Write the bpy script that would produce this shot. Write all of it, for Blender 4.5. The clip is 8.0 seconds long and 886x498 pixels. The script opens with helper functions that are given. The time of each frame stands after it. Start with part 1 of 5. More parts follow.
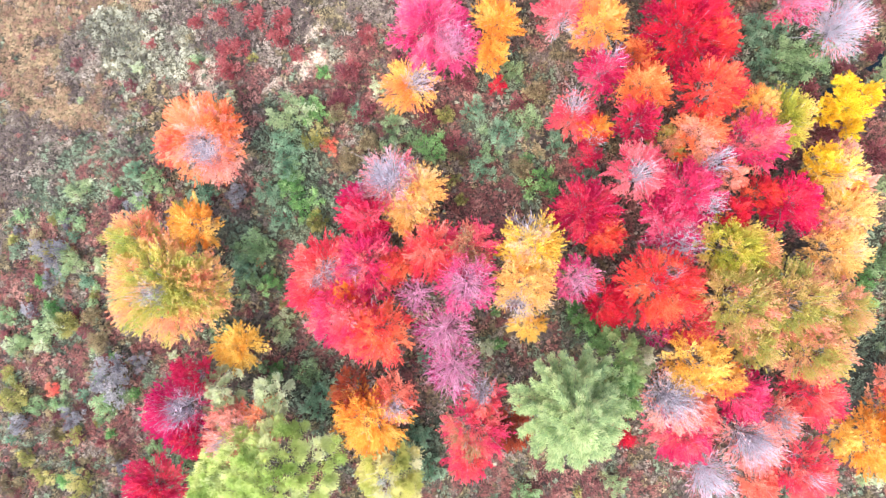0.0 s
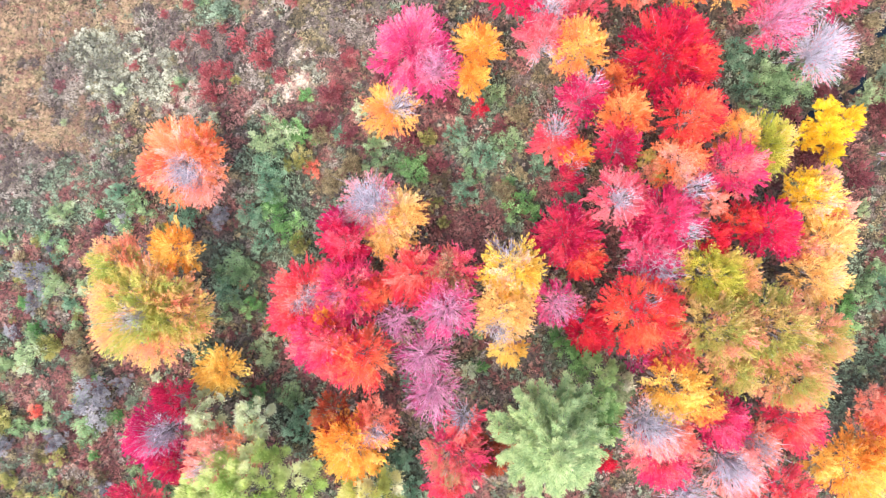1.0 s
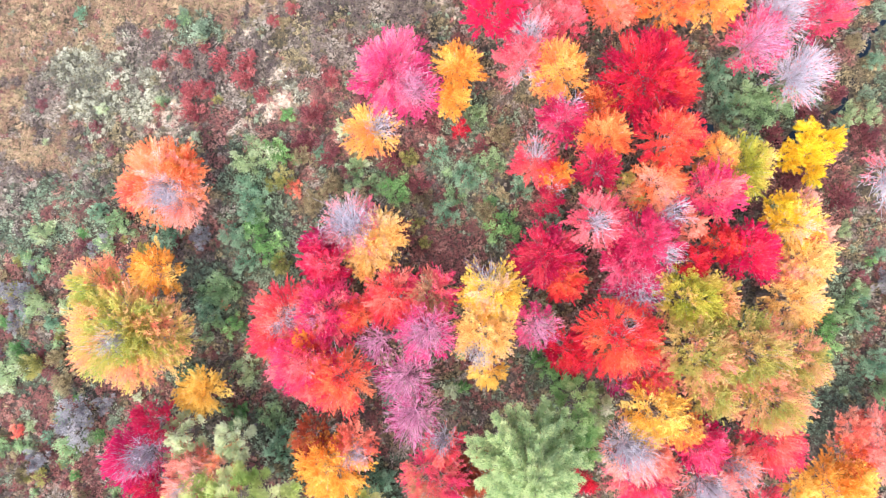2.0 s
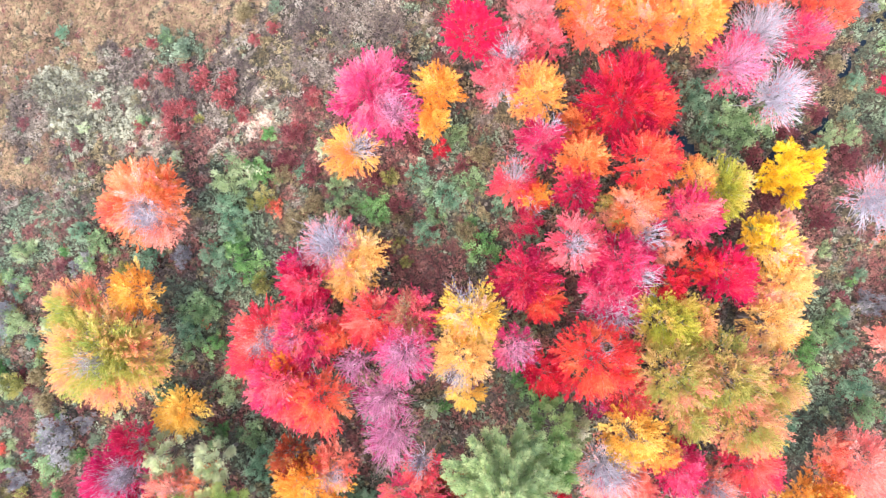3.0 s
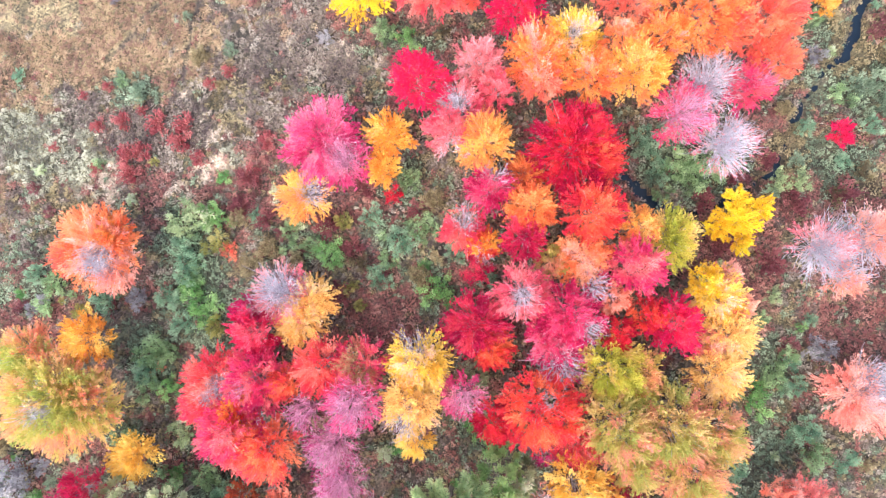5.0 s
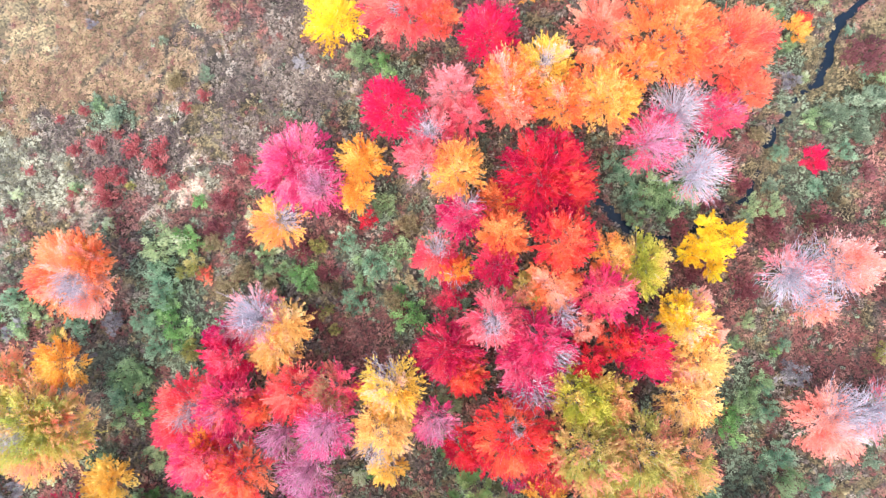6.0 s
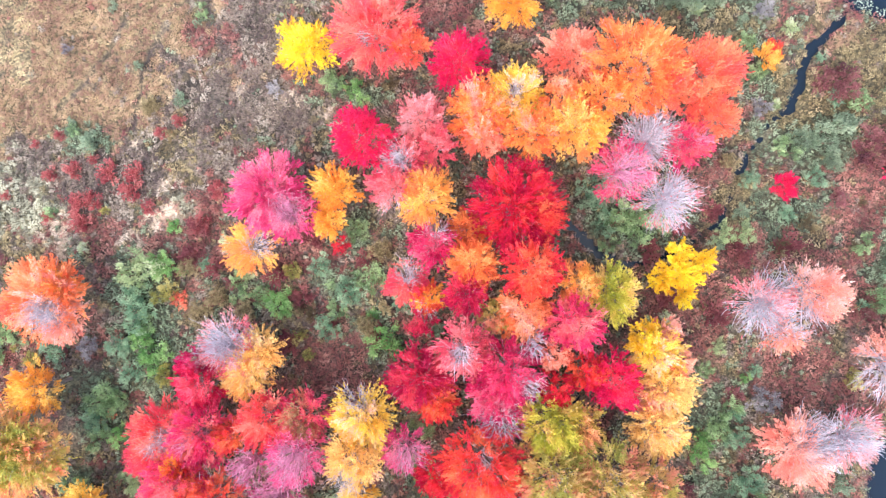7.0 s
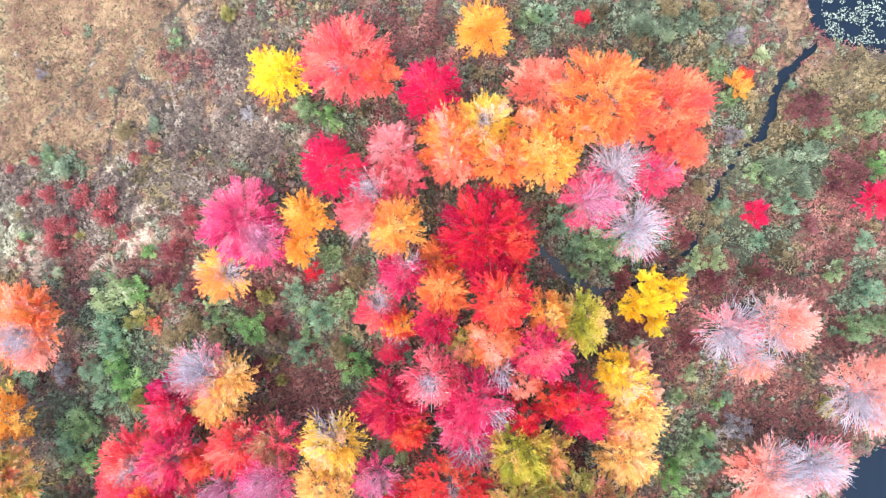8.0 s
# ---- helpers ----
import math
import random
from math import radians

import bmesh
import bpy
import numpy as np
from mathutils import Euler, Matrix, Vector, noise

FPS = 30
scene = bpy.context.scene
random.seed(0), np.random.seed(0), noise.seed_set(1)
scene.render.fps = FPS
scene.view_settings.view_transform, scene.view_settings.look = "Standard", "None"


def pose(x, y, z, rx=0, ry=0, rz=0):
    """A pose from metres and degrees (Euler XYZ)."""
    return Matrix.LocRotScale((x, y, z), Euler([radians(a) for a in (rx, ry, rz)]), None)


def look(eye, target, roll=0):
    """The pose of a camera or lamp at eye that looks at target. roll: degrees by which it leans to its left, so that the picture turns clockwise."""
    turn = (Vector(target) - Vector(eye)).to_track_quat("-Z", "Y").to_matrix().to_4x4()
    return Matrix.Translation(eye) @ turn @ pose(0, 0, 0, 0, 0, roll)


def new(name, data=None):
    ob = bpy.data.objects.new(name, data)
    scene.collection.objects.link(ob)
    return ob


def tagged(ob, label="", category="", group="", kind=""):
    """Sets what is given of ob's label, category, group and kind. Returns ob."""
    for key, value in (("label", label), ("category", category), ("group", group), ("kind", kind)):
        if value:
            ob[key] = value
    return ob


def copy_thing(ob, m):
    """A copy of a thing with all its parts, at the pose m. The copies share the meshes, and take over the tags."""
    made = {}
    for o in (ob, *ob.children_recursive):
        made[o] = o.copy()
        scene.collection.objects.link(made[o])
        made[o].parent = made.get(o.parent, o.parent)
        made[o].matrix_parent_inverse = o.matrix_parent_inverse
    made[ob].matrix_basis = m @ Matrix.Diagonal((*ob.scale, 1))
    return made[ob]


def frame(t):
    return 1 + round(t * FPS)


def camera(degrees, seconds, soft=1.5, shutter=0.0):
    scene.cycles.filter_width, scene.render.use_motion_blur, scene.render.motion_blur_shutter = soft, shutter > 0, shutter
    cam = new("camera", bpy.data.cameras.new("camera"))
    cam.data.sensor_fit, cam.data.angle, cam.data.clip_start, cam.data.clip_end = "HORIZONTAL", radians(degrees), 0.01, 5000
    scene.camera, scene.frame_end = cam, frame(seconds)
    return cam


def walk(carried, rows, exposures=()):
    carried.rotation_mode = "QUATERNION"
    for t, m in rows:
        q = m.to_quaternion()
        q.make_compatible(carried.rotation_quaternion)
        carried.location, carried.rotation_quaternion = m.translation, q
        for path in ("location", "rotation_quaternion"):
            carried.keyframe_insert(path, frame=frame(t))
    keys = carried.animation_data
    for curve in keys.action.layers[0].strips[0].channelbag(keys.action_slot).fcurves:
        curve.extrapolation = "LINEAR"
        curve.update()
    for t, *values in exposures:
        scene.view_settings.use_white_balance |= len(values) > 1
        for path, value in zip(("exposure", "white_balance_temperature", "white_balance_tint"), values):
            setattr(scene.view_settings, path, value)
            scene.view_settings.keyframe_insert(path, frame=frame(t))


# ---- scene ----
# Autumn wetland wood from a drone: level ground, maples in full colour, one pine, a stream and a pond.
cam = camera(70.0, 8.0, soft=1.0)
METRES, EYE, TILT, LEAN, TURN, DEEP = 24.3, 60.6, -90.0, 2.8, 0.0, 1.38
ROWS = [
    (0.0, 0.0, 0.0, 0.0, 0.0, 0.0, -0.0),
    (0.5, 0.0348, 0.0001, 0.0453, 0.01, 0.0, 0.0),
    (1.0, 0.0697, 0.0007, 0.0869, 0.03, 0.04, -0.01),
    (1.5, 0.1056, 0.0018, 0.1261, 0.03, 0.07, -0.01),
    (3.0, 0.2168, 0.0018, 0.2406, 0.04, 0.06, -0.05),
    (3.5, 0.2596, 0.0008, 0.2808, 0.06, 0.05, -0.07),
    (4.0, 0.3043, -0.0006, 0.3233, 0.05, 0.03, -0.08),
    (5.5, 0.4465, -0.0064, 0.4553, 0.04, 0.14, -0.1),
    (6.0, 0.4964, -0.0092, 0.5037, 0.05, 0.14, -0.11),
    (6.5, 0.5483, -0.0119, 0.5533, 0.05, 0.13, -0.13),
    (7.0, 0.6004, -0.0146, 0.6037, 0.04, 0.13, -0.14),
    (7.5, 0.6529, -0.0177, 0.6542, 0.04, 0.13, -0.15),
    (8.0, 0.706, -0.0203, 0.7061, 0.04, 0.11, -0.18),
]
EXPOSURE = 2.3
walk(
    cam,
    [(t, pose(0, 0, EYE, TILT, LEAN, TURN) @ pose(METRES * x, METRES * DEEP * y, METRES * z, 90 + pitch, roll, yaw)) for t, x, y, z, yaw, pitch, roll in ROWS],
    [(0.0, EXPOSURE), (8.0, EXPOSURE)],
)

# ---- light: a bright overcast day ----
SUN_UP, SUN_ROUND = radians(58), radians(215)
world = bpy.data.worlds.new("overcast_sky")
scene.world = world
world.use_nodes = True
wn = world.node_tree
sky = wn.nodes.new("ShaderNodeTexSky")
sky.sky_type, sky.sun_disc = "NISHITA", False
sky.sun_elevation, sky.sun_rotation = SUN_UP, SUN_ROUND
sky.dust_density, sky.air_density = 4.0, 1.0
veil = wn.nodes.new("ShaderNodeHueSaturation")
veil.inputs["Saturation"].default_value = 0.8
wn.links.new(sky.outputs[0], veil.inputs["Color"])
wn.links.new(veil.outputs[0], wn.nodes["Background"].inputs["Color"])
wn.nodes["Background"].inputs["Strength"].default_value = 0.15
sun_lamp = bpy.data.lights.new("sun", "SUN")
sun_lamp.energy, sun_lamp.angle, sun_lamp.color = 0.7, radians(80), (1.0, 0.98, 0.95)
sun = new("sun", sun_lamp)
toward_sun = Vector((math.sin(SUN_ROUND) * math.cos(SUN_UP), math.cos(SUN_ROUND) * math.cos(SUN_UP), math.sin(SUN_UP)))
sun.matrix_world = look(toward_sun * 90, (0, 0, 0))


# ---- materials ----
def linear(rgb):
    return tuple((c / 255 / 12.92 if c < 10.3 else ((c / 255 + 0.055) / 1.055) ** 2.4) for c in rgb)


def shade_tree(name):
    m = bpy.data.materials.new(name)
    m.use_nodes = True
    return m, m.node_tree.nodes, m.node_tree.links


def leaf_material(name, colours, thin=0.52, spread=0.1, gain=0.91, dull=False):
    """Leaves: the hue runs from twig to twig (attribute v) and from leaf to leaf."""
    m, n, k = shade_tree(name)
    attr = n.new("ShaderNodeAttribute")
    attr.attribute_name = "v"
    geo = n.new("ShaderNodeNewGeometry")
    add = n.new("ShaderNodeMath")
    add.operation = "MULTIPLY_ADD"
    k.new(geo.outputs["Random Per Island"], add.inputs[0])
    add.inputs[1].default_value = spread
    k.new(attr.outputs["Fac"], add.inputs[2])
    less = n.new("ShaderNodeMath")
    less.operation = "SUBTRACT"
    k.new(add.outputs[0], less.inputs[0])
    less.inputs[1].default_value = spread / 2
    ramp = n.new("ShaderNodeValToRGB")
    stops = ramp.color_ramp.elements
    while len(stops) < len(colours):
        stops.new(0.5)
    for i, c in enumerate(colours):
        stops[i].position = i / (len(colours) - 1)
        r, g, b = c
        fade = 0.35 if dull or r < g * 1.15 else 1.0
        stops[i].color = (*[gain * x for x in linear((r + 0.05 * (255 - r), g + fade * 0.07 * (255 - g), b + (0.05 if fade < 0.5 else 0.14) * (255 - b)))], 1)
    k.new(less.outputs[0], ramp.inputs[0])
    # blotches as wide as a spray
    spot = n.new("ShaderNodeTexNoise")
    k.new(geo.outputs["Position"], spot.inputs["Vector"])
    spot.inputs["Scale"].default_value = 1.3
    hsv = n.new("ShaderNodeHueSaturation")
    fit = n.new("ShaderNodeMapRange")
    fit.inputs["To Min"].default_value, fit.inputs["To Max"].default_value = 0.85, 1.15
    k.new(spot.outputs["Fac"], fit.inputs["Value"])
    k.new(fit.outputs[0], hsv.inputs["Value"])
    k.new(ramp.outputs[0], hsv.inputs["Color"])
    bsdf = n["Principled BSDF"]
    bsdf.inputs["Roughness"].default_value = 0.55
    bsdf.inputs["Specular IOR Level"].default_value = 0.25
    k.new(hsv.outputs[0], bsdf.inputs["Base Color"])
    glow = n.new("ShaderNodeBsdfTranslucent")
    k.new(hsv.outputs[0], glow.inputs["Color"])
    mix = n.new("ShaderNodeMixShader")
    mix.inputs[0].default_value = thin
    k.new(bsdf.outputs[0], mix.inputs[1])
    k.new(glow.outputs[0], mix.inputs[2])
    k.new(mix.outputs[0], n["Material Output"].inputs["Surface"])
    return m


def bark_material(name, dark, pale, scale=9.0):
    m, n, k = shade_tree(name)
    noise_a = n.new("ShaderNodeTexNoise")
    noise_a.inputs["Scale"].default_value = scale
    noise_a.inputs["Detail"].default_value = 6
    ramp = n.new("ShaderNodeValToRGB")
    ramp.color_ramp.elements[0].position, ramp.color_ramp.elements[1].position = 0.3, 0.7
    ramp.color_ramp.elements[0].color = (*linear(dark), 1)
    ramp.color_ramp.elements[1].color = (*linear(pale), 1)
    bump = n.new("ShaderNodeBump")
    bump.inputs["Strength"].default_value = 0.4
    k.new(noise_a.outputs["Fac"], ramp.inputs[0])
    k.new(noise_a.outputs["Fac"], bump.inputs["Height"])
    k.new(ramp.outputs[0], n["Principled BSDF"].inputs["Base Color"])
    k.new(bump.outputs[0], n["Principled BSDF"].inputs["Normal"])
    n["Principled BSDF"].inputs["Roughness"].default_value = 0.85
    return m


PALETTES = {}


def palette(name, *colours):
    """The hues of one kind of foliage, from its deepest to its palest leaves."""
    PALETTES[name] = colours


palette("orange", (234, 114, 58), (245, 140, 64), (249, 162, 78), (250, 184, 102))
palette("orange_salmon", (247, 134, 70), (250, 156, 92), (250, 178, 126), (247, 200, 182))
palette("orange_red", (236, 92, 76), (244, 116, 80), (248, 140, 90), (249, 164, 110))
palette("rust_orange", (170, 70, 40), (205, 95, 40), (226, 120, 50), (235, 150, 70))
palette("rust", (120, 62, 48), (170, 78, 50), (196, 100, 60), (170, 130, 80))
palette("amber", (240, 154, 48), (248, 178, 58), (251, 198, 76), (252, 212, 106))
palette("amber_red", (230, 66, 50), (242, 120, 48), (248, 160, 50), (250, 190, 70))
palette("amber_salmon", (240, 116, 60), (246, 150, 60), (249, 178, 80), (246, 170, 150))
palette("gold", (234, 178, 62), (245, 198, 78), (250, 213, 98), (250, 224, 134))
palette("gold_salmon", (243, 152, 80), (248, 178, 76), (249, 198, 84), (244, 206, 120))
palette("yellow", (238, 188, 28), (248, 212, 38), (251, 226, 54), (252, 234, 96))
palette("yellow_blush", (240, 192, 62), (247, 213, 76), (249, 222, 114), (247, 210, 184))
palette("pale_amber", (244, 184, 92), (247, 204, 112), (248, 216, 138), (246, 206, 168))
palette("yellow_green", (170, 178, 70), (200, 198, 80), (220, 208, 92), (232, 192, 106))
palette("olive_gold", (168, 176, 90), (200, 194, 98), (224, 198, 108), (240, 172, 116))
palette("olive_red", (170, 176, 92), (196, 188, 100), (214, 178, 108), (232, 148, 114))
palette("olive_salmon", (168, 172, 90), (200, 184, 100), (222, 168, 110), (238, 154, 122))
palette("green_orange", (170, 184, 94), (204, 198, 102), (230, 186, 112), (246, 150, 108))
palette("lime", (160, 186, 98), (190, 210, 122), (212, 222, 146), (228, 232, 178))
palette("pale_lime", (186, 194, 108), (212, 212, 120), (228, 222, 144), (232, 228, 190))
palette("sage", (128, 150, 110), (158, 178, 130), (182, 196, 152), (200, 206, 178))
palette("sage_green", (118, 158, 92), (148, 184, 112), (178, 202, 136), (204, 218, 164))
palette("pale_sage", (120, 136, 96), (160, 168, 122), (184, 188, 146), (200, 196, 170))
palette("salmon", (238, 114, 86), (244, 142, 108), (247, 166, 130), (247, 188, 160))
palette("coral", (226, 56, 84), (238, 80, 90), (244, 108, 96), (247, 140, 116))
palette("coral_pale", (230, 76, 84), (240, 102, 94), (245, 128, 106), (247, 156, 132))
palette("coral_orange", (236, 76, 72), (245, 108, 76), (249, 138, 82), (250, 166, 100))
palette("coral_olive", (222, 58, 96), (234, 86, 102), (222, 124, 98), (184, 150, 98))
palette("red", (186, 16, 40), (220, 30, 48), (236, 52, 56), (240, 80, 66))
palette("red_deep", (172, 8, 42), (206, 18, 50), (226, 36, 52), (240, 78, 58))
palette("red_orange", (220, 42, 56), (239, 68, 54), (245, 100, 60), (248, 138, 80))
palette("red_salmon", (232, 58, 72), (243, 86, 78), (246, 120, 98), (247, 160, 134))
palette("scarlet", (208, 14, 66), (232, 26, 78), (242, 42, 84), (244, 78, 94))
palette("crimson", (176, 16, 56), (206, 30, 68), (224, 50, 76), (236, 84, 94))
palette("crimson_pink", (206, 22, 60), (226, 44, 78), (236, 70, 96), (240, 110, 120))
palette("rose", (190, 20, 70), (218, 40, 90), (230, 66, 106), (238, 116, 140))
palette("rose_coral", (214, 38, 92), (232, 68, 104), (240, 98, 110), (245, 146, 136))
palette("magenta", (170, 12, 66), (206, 22, 82), (224, 46, 98), (232, 96, 136))
palette("pink", (210, 46, 100), (230, 76, 124), (237, 106, 142), (240, 150, 164))
palette("purple", (166, 28, 82), (198, 48, 106), (216, 82, 128), (224, 130, 166))
palette("blush", (222, 104, 112), (234, 132, 128), (238, 156, 150), (234, 178, 180))
palette("blush_rose", (222, 70, 90), (236, 104, 112), (242, 132, 130), (240, 164, 160))
palette("blush_coral", (238, 120, 110), (243, 144, 126), (246, 166, 142), (244, 188, 172))
palette("blush_amber", (243, 142, 118), (246, 164, 138), (246, 182, 158), (242, 198, 186))
palette("green", (92, 118, 82), (126, 156, 110), (156, 184, 134), (186, 206, 162))
palette("deep", (78, 110, 90), (108, 146, 116), (138, 172, 140), (168, 194, 162))
palette("fresh", (88, 134, 76), (118, 166, 98), (148, 188, 120), (178, 206, 146))
palette("olive", (96, 88, 64), (132, 122, 90), (162, 150, 112), (190, 176, 140))
palette("lemon", (122, 126, 70), (152, 152, 86), (178, 174, 104), (198, 190, 128))
palette("ember", (196, 92, 76), (226, 112, 84), (240, 136, 100), (244, 166, 128))
palette("ash", (100, 100, 106), (132, 132, 136), (156, 156, 158), (178, 176, 176))
palette("plum", (84, 54, 58), (112, 70, 72), (136, 88, 88), (160, 114, 110))
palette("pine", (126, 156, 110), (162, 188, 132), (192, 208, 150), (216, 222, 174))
palette("moss", (84, 100, 82), (114, 136, 110), (144, 164, 136), (174, 190, 162))
palette("mist", (182, 196, 148), (206, 216, 172), (220, 228, 188), (230, 234, 208))
palette("tan", (122, 96, 82), (154, 127, 105), (171, 147, 117), (198, 177, 144))
palette("heath", (86, 78, 74), (120, 110, 102), (152, 142, 128), (190, 182, 168))
palette("pale", (98, 98, 86), (140, 142, 124), (180, 182, 160), (214, 214, 194))
palette("sand", (174, 158, 140), (198, 184, 166), (214, 202, 186), (226, 218, 204))
palette("berry", (130, 60, 62), (154, 80, 80), (174, 102, 98), (190, 134, 126))
palette("maroon", (90, 50, 54), (120, 68, 70), (144, 88, 86), (164, 114, 108))
palette("fern", (106, 70, 67), (140, 92, 86), (166, 114, 104), (192, 152, 136))
GROUND_KINDS = {"tan", "heath", "pale", "sand", "fern", "moss", "olive"}
LOW_KINDS = {"green", "deep", "fresh", "lemon", "ash", "plum", "maroon", "berry", "sage", "ember"}
LEAF = {p: leaf_material(p + "_leaf", c, spread=0.25 if p == "fern" else 0.4 if p in GROUND_KINDS else 0.1, dull=p in GROUND_KINDS | {"plum", "ash", "rust", "maroon", "berry"}, gain=1.06 if p in GROUND_KINDS | LOW_KINDS else 0.91) for p, c in PALETTES.items()}
BARK = bark_material("grey_maple_bark", (84, 74, 70), (150, 138, 132))
TWIG = bark_material("pale_twig_bark", (164, 160, 174), (210, 206, 218), 3.0)
TWIG_PINK = bark_material("rosy_twig_bark", (188, 108, 146), (226, 174, 200), 3.0)
STEM = bark_material("brown_stem_bark", (70, 54, 48), (120, 100, 88))

# bare earth and litter, tinted by what grows there
SOIL, n, k = shade_tree("litter_soil")
tint = n.new("ShaderNodeAttribute")
tint.attribute_name = "tint"
place = n.new("ShaderNodeNewGeometry")
grain = n.new("ShaderNodeTexNoise")
k.new(place.outputs["Position"], grain.inputs["Vector"])
grain.inputs["Roughness"].default_value = 0.7
grain.inputs["Scale"].default_value, grain.inputs["Detail"].default_value = 14.0, 10
mould = n.new("ShaderNodeTexNoise")
k.new(place.outputs["Position"], mould.inputs["Vector"])
mould.inputs["Scale"].default_value, mould.inputs["Detail"].default_value = 0.35, 4
both = n.new("ShaderNodeMath")
both.operation = "MULTIPLY"
k.new(grain.outputs["Fac"], both.inputs[0])
k.new(mould.outputs["Fac"], both.inputs[1])
span = n.new("ShaderNodeMapRange")
span.inputs["From Min"].default_value, span.inputs["From Max"].default_value = 0.14, 0.38
span.inputs["To Min"].default_value, span.inputs["To Max"].default_value = 0.15, 1.45
k.new(both.outputs[0], span.inputs["Value"])
litter = n.new("ShaderNodeTexVoronoi")
k.new(place.outputs["Position"], litter.inputs["Vector"])
litter.inputs["Scale"].default_value, litter.inputs["Randomness"].default_value = 5.5, 1.0
pick = n.new("ShaderNodeSeparateColor")
k.new(litter.outputs["Color"], pick.inputs[0])
leafy = n.new("ShaderNodeMapRange")
leafy.inputs["To Min"].default_value, leafy.inputs["To Max"].default_value = 0.2, 1.9
k.new(pick.outputs[0], leafy.inputs["Value"])
strewn = n.new("ShaderNodeMath")
strewn.operation = "MULTIPLY"
k.new(span.outputs[0], strewn.inputs[0])
k.new(leafy.outputs[0], strewn.inputs[1])
tone = n.new("ShaderNodeHueSaturation")
k.new(strewn.outputs[0], tone.inputs["Value"])
k.new(tint.outputs["Color"], tone.inputs["Color"])
k.new(tone.outputs[0], n["Principled BSDF"].inputs["Base Color"])
n["Principled BSDF"].inputs["Roughness"].default_value = 0.95
relief = n.new("ShaderNodeBump")
relief.inputs["Strength"].default_value, relief.inputs["Distance"].default_value = 0.8, 0.15
k.new(strewn.outputs[0], relief.inputs["Height"])
k.new(relief.outputs[0], n["Principled BSDF"].inputs["Normal"])

WATER, n, k = shade_tree("peat_water")
n["Principled BSDF"].inputs["Base Color"].default_value = (0.006, 0.012, 0.022, 1)
n["Principled BSDF"].inputs["Specular IOR Level"].default_value = 0.3
n["Principled BSDF"].inputs["Roughness"].default_value = 0.1
n["Principled BSDF"].inputs["IOR"].default_value = 1.33
place = n.new("ShaderNodeNewGeometry")
ripple = n.new("ShaderNodeTexNoise")
k.new(place.outputs["Position"], ripple.inputs["Vector"])
ripple.inputs["Scale"].default_value = 2.5
relief = n.new("ShaderNodeBump")
relief.inputs["Strength"].default_value, relief.inputs["Distance"].default_value = 0.15, 0.05
k.new(ripple.outputs["Fac"], relief.inputs["Height"])
k.new(relief.outputs[0], n["Principled BSDF"].inputs["Normal"])
LILY = leaf_material("lily_pad", [(74, 92, 78), (108, 124, 108), (134, 148, 130), (156, 168, 152)], thin=0.1)


# ---- mesh tools ----
def mesh_of(name, verts, faces, mats, v=None):
    """A mesh from arrays: verts (n, 3), faces (m, 4), one value v a vertex."""
    me = bpy.data.meshes.new(name)
    verts = np.asarray(verts, np.float32)
    faces = np.asarray(faces, np.int32)
    width = faces.shape[1]
    me.vertices.add(len(verts))
    me.vertices.foreach_set("co", verts.ravel())
    me.loops.add(faces.size)
    me.loops.foreach_set("vertex_index", faces.ravel())
    me.polygons.add(len(faces))
    me.polygons.foreach_set("loop_start", np.arange(0, faces.size, width, dtype=np.int32))
    if v is not None:
        me.attributes.new("v", "FLOAT", "POINT").data.foreach_set("value", np.asarray(v, np.float32))
    me.update(calc_edges=True)
    for m in mats:
        me.materials.append(m)
    return me


def unit(a):
    return a / np.maximum(np.linalg.norm(a, axis=-1, keepdims=True), 1e-6)


def blades(rng, at, along, length, breadth, upright=0.75, waver=0.4):
    """One pointed leaf at each place, its stalk end narrow: verts and faces."""
    count = len(at)
    along = unit(along)
    face_up = unit(np.array([0, 0, upright]) + rng.normal(0, waver, (count, 3)))
    side = unit(np.cross(face_up, along))
    size = rng.uniform(0.65, 1.35, (count, 1))
    l, b = along * length * size / 2, side * breadth * size / 2
    verts = np.stack([at - l + b * 0.7, at + l, at - l * 0.6 - b * 1.3], 1).reshape(-1, 3)
    return verts, np.arange(3 * count).reshape(-1, 3)


def tubes(paths, radii, sides=4):
    """Tapered tubes along paths (n, steps, 3), with radii (n, steps)."""
    count, steps, _ = paths.shape
    way = unit(np.gradient(paths, axis=1))
    ref = np.where(np.abs(way[..., 2:]) > 0.9, np.array([1.0, 0, 0]), np.array([0, 0, 1.0]))
    a = unit(np.cross(way, ref))
    b = np.cross(way, a)
    ang = np.arange(sides) * 2 * np.pi / sides
    ring = paths[:, :, None] + radii[:, :, None, None] * (np.cos(ang)[:, None] * a[:, :, None] + np.sin(ang)[:, None] * b[:, :, None])
    idx = np.arange(count * steps * sides).reshape(count, steps, sides)
    nxt = np.roll(idx, -1, 2)
    faces = np.stack([idx[:, :-1], nxt[:, :-1], nxt[:, 1:], idx[:, 1:]], -1).reshape(-1, 4)
    return ring.reshape(-1, 3), faces


def bend(a, c, b, steps):
    """Curves from a by c to b: (n, steps, 3)."""
    s = np.linspace(0, 1, steps)[None, :, None]
    return (1 - s) ** 2 * a[:, None] + 2 * s * (1 - s) * c[:, None] + s**2 * b[:, None]


def part(name, me, parent, label=""):
    ob = new(name, me)
    ob.parent = parent
    return tagged(ob, label)


# ---- what grows where ----
PATCHES = []


def patch(kind, x, y, rx, ry):
    PATCHES.append((kind, x, y, rx, ry))


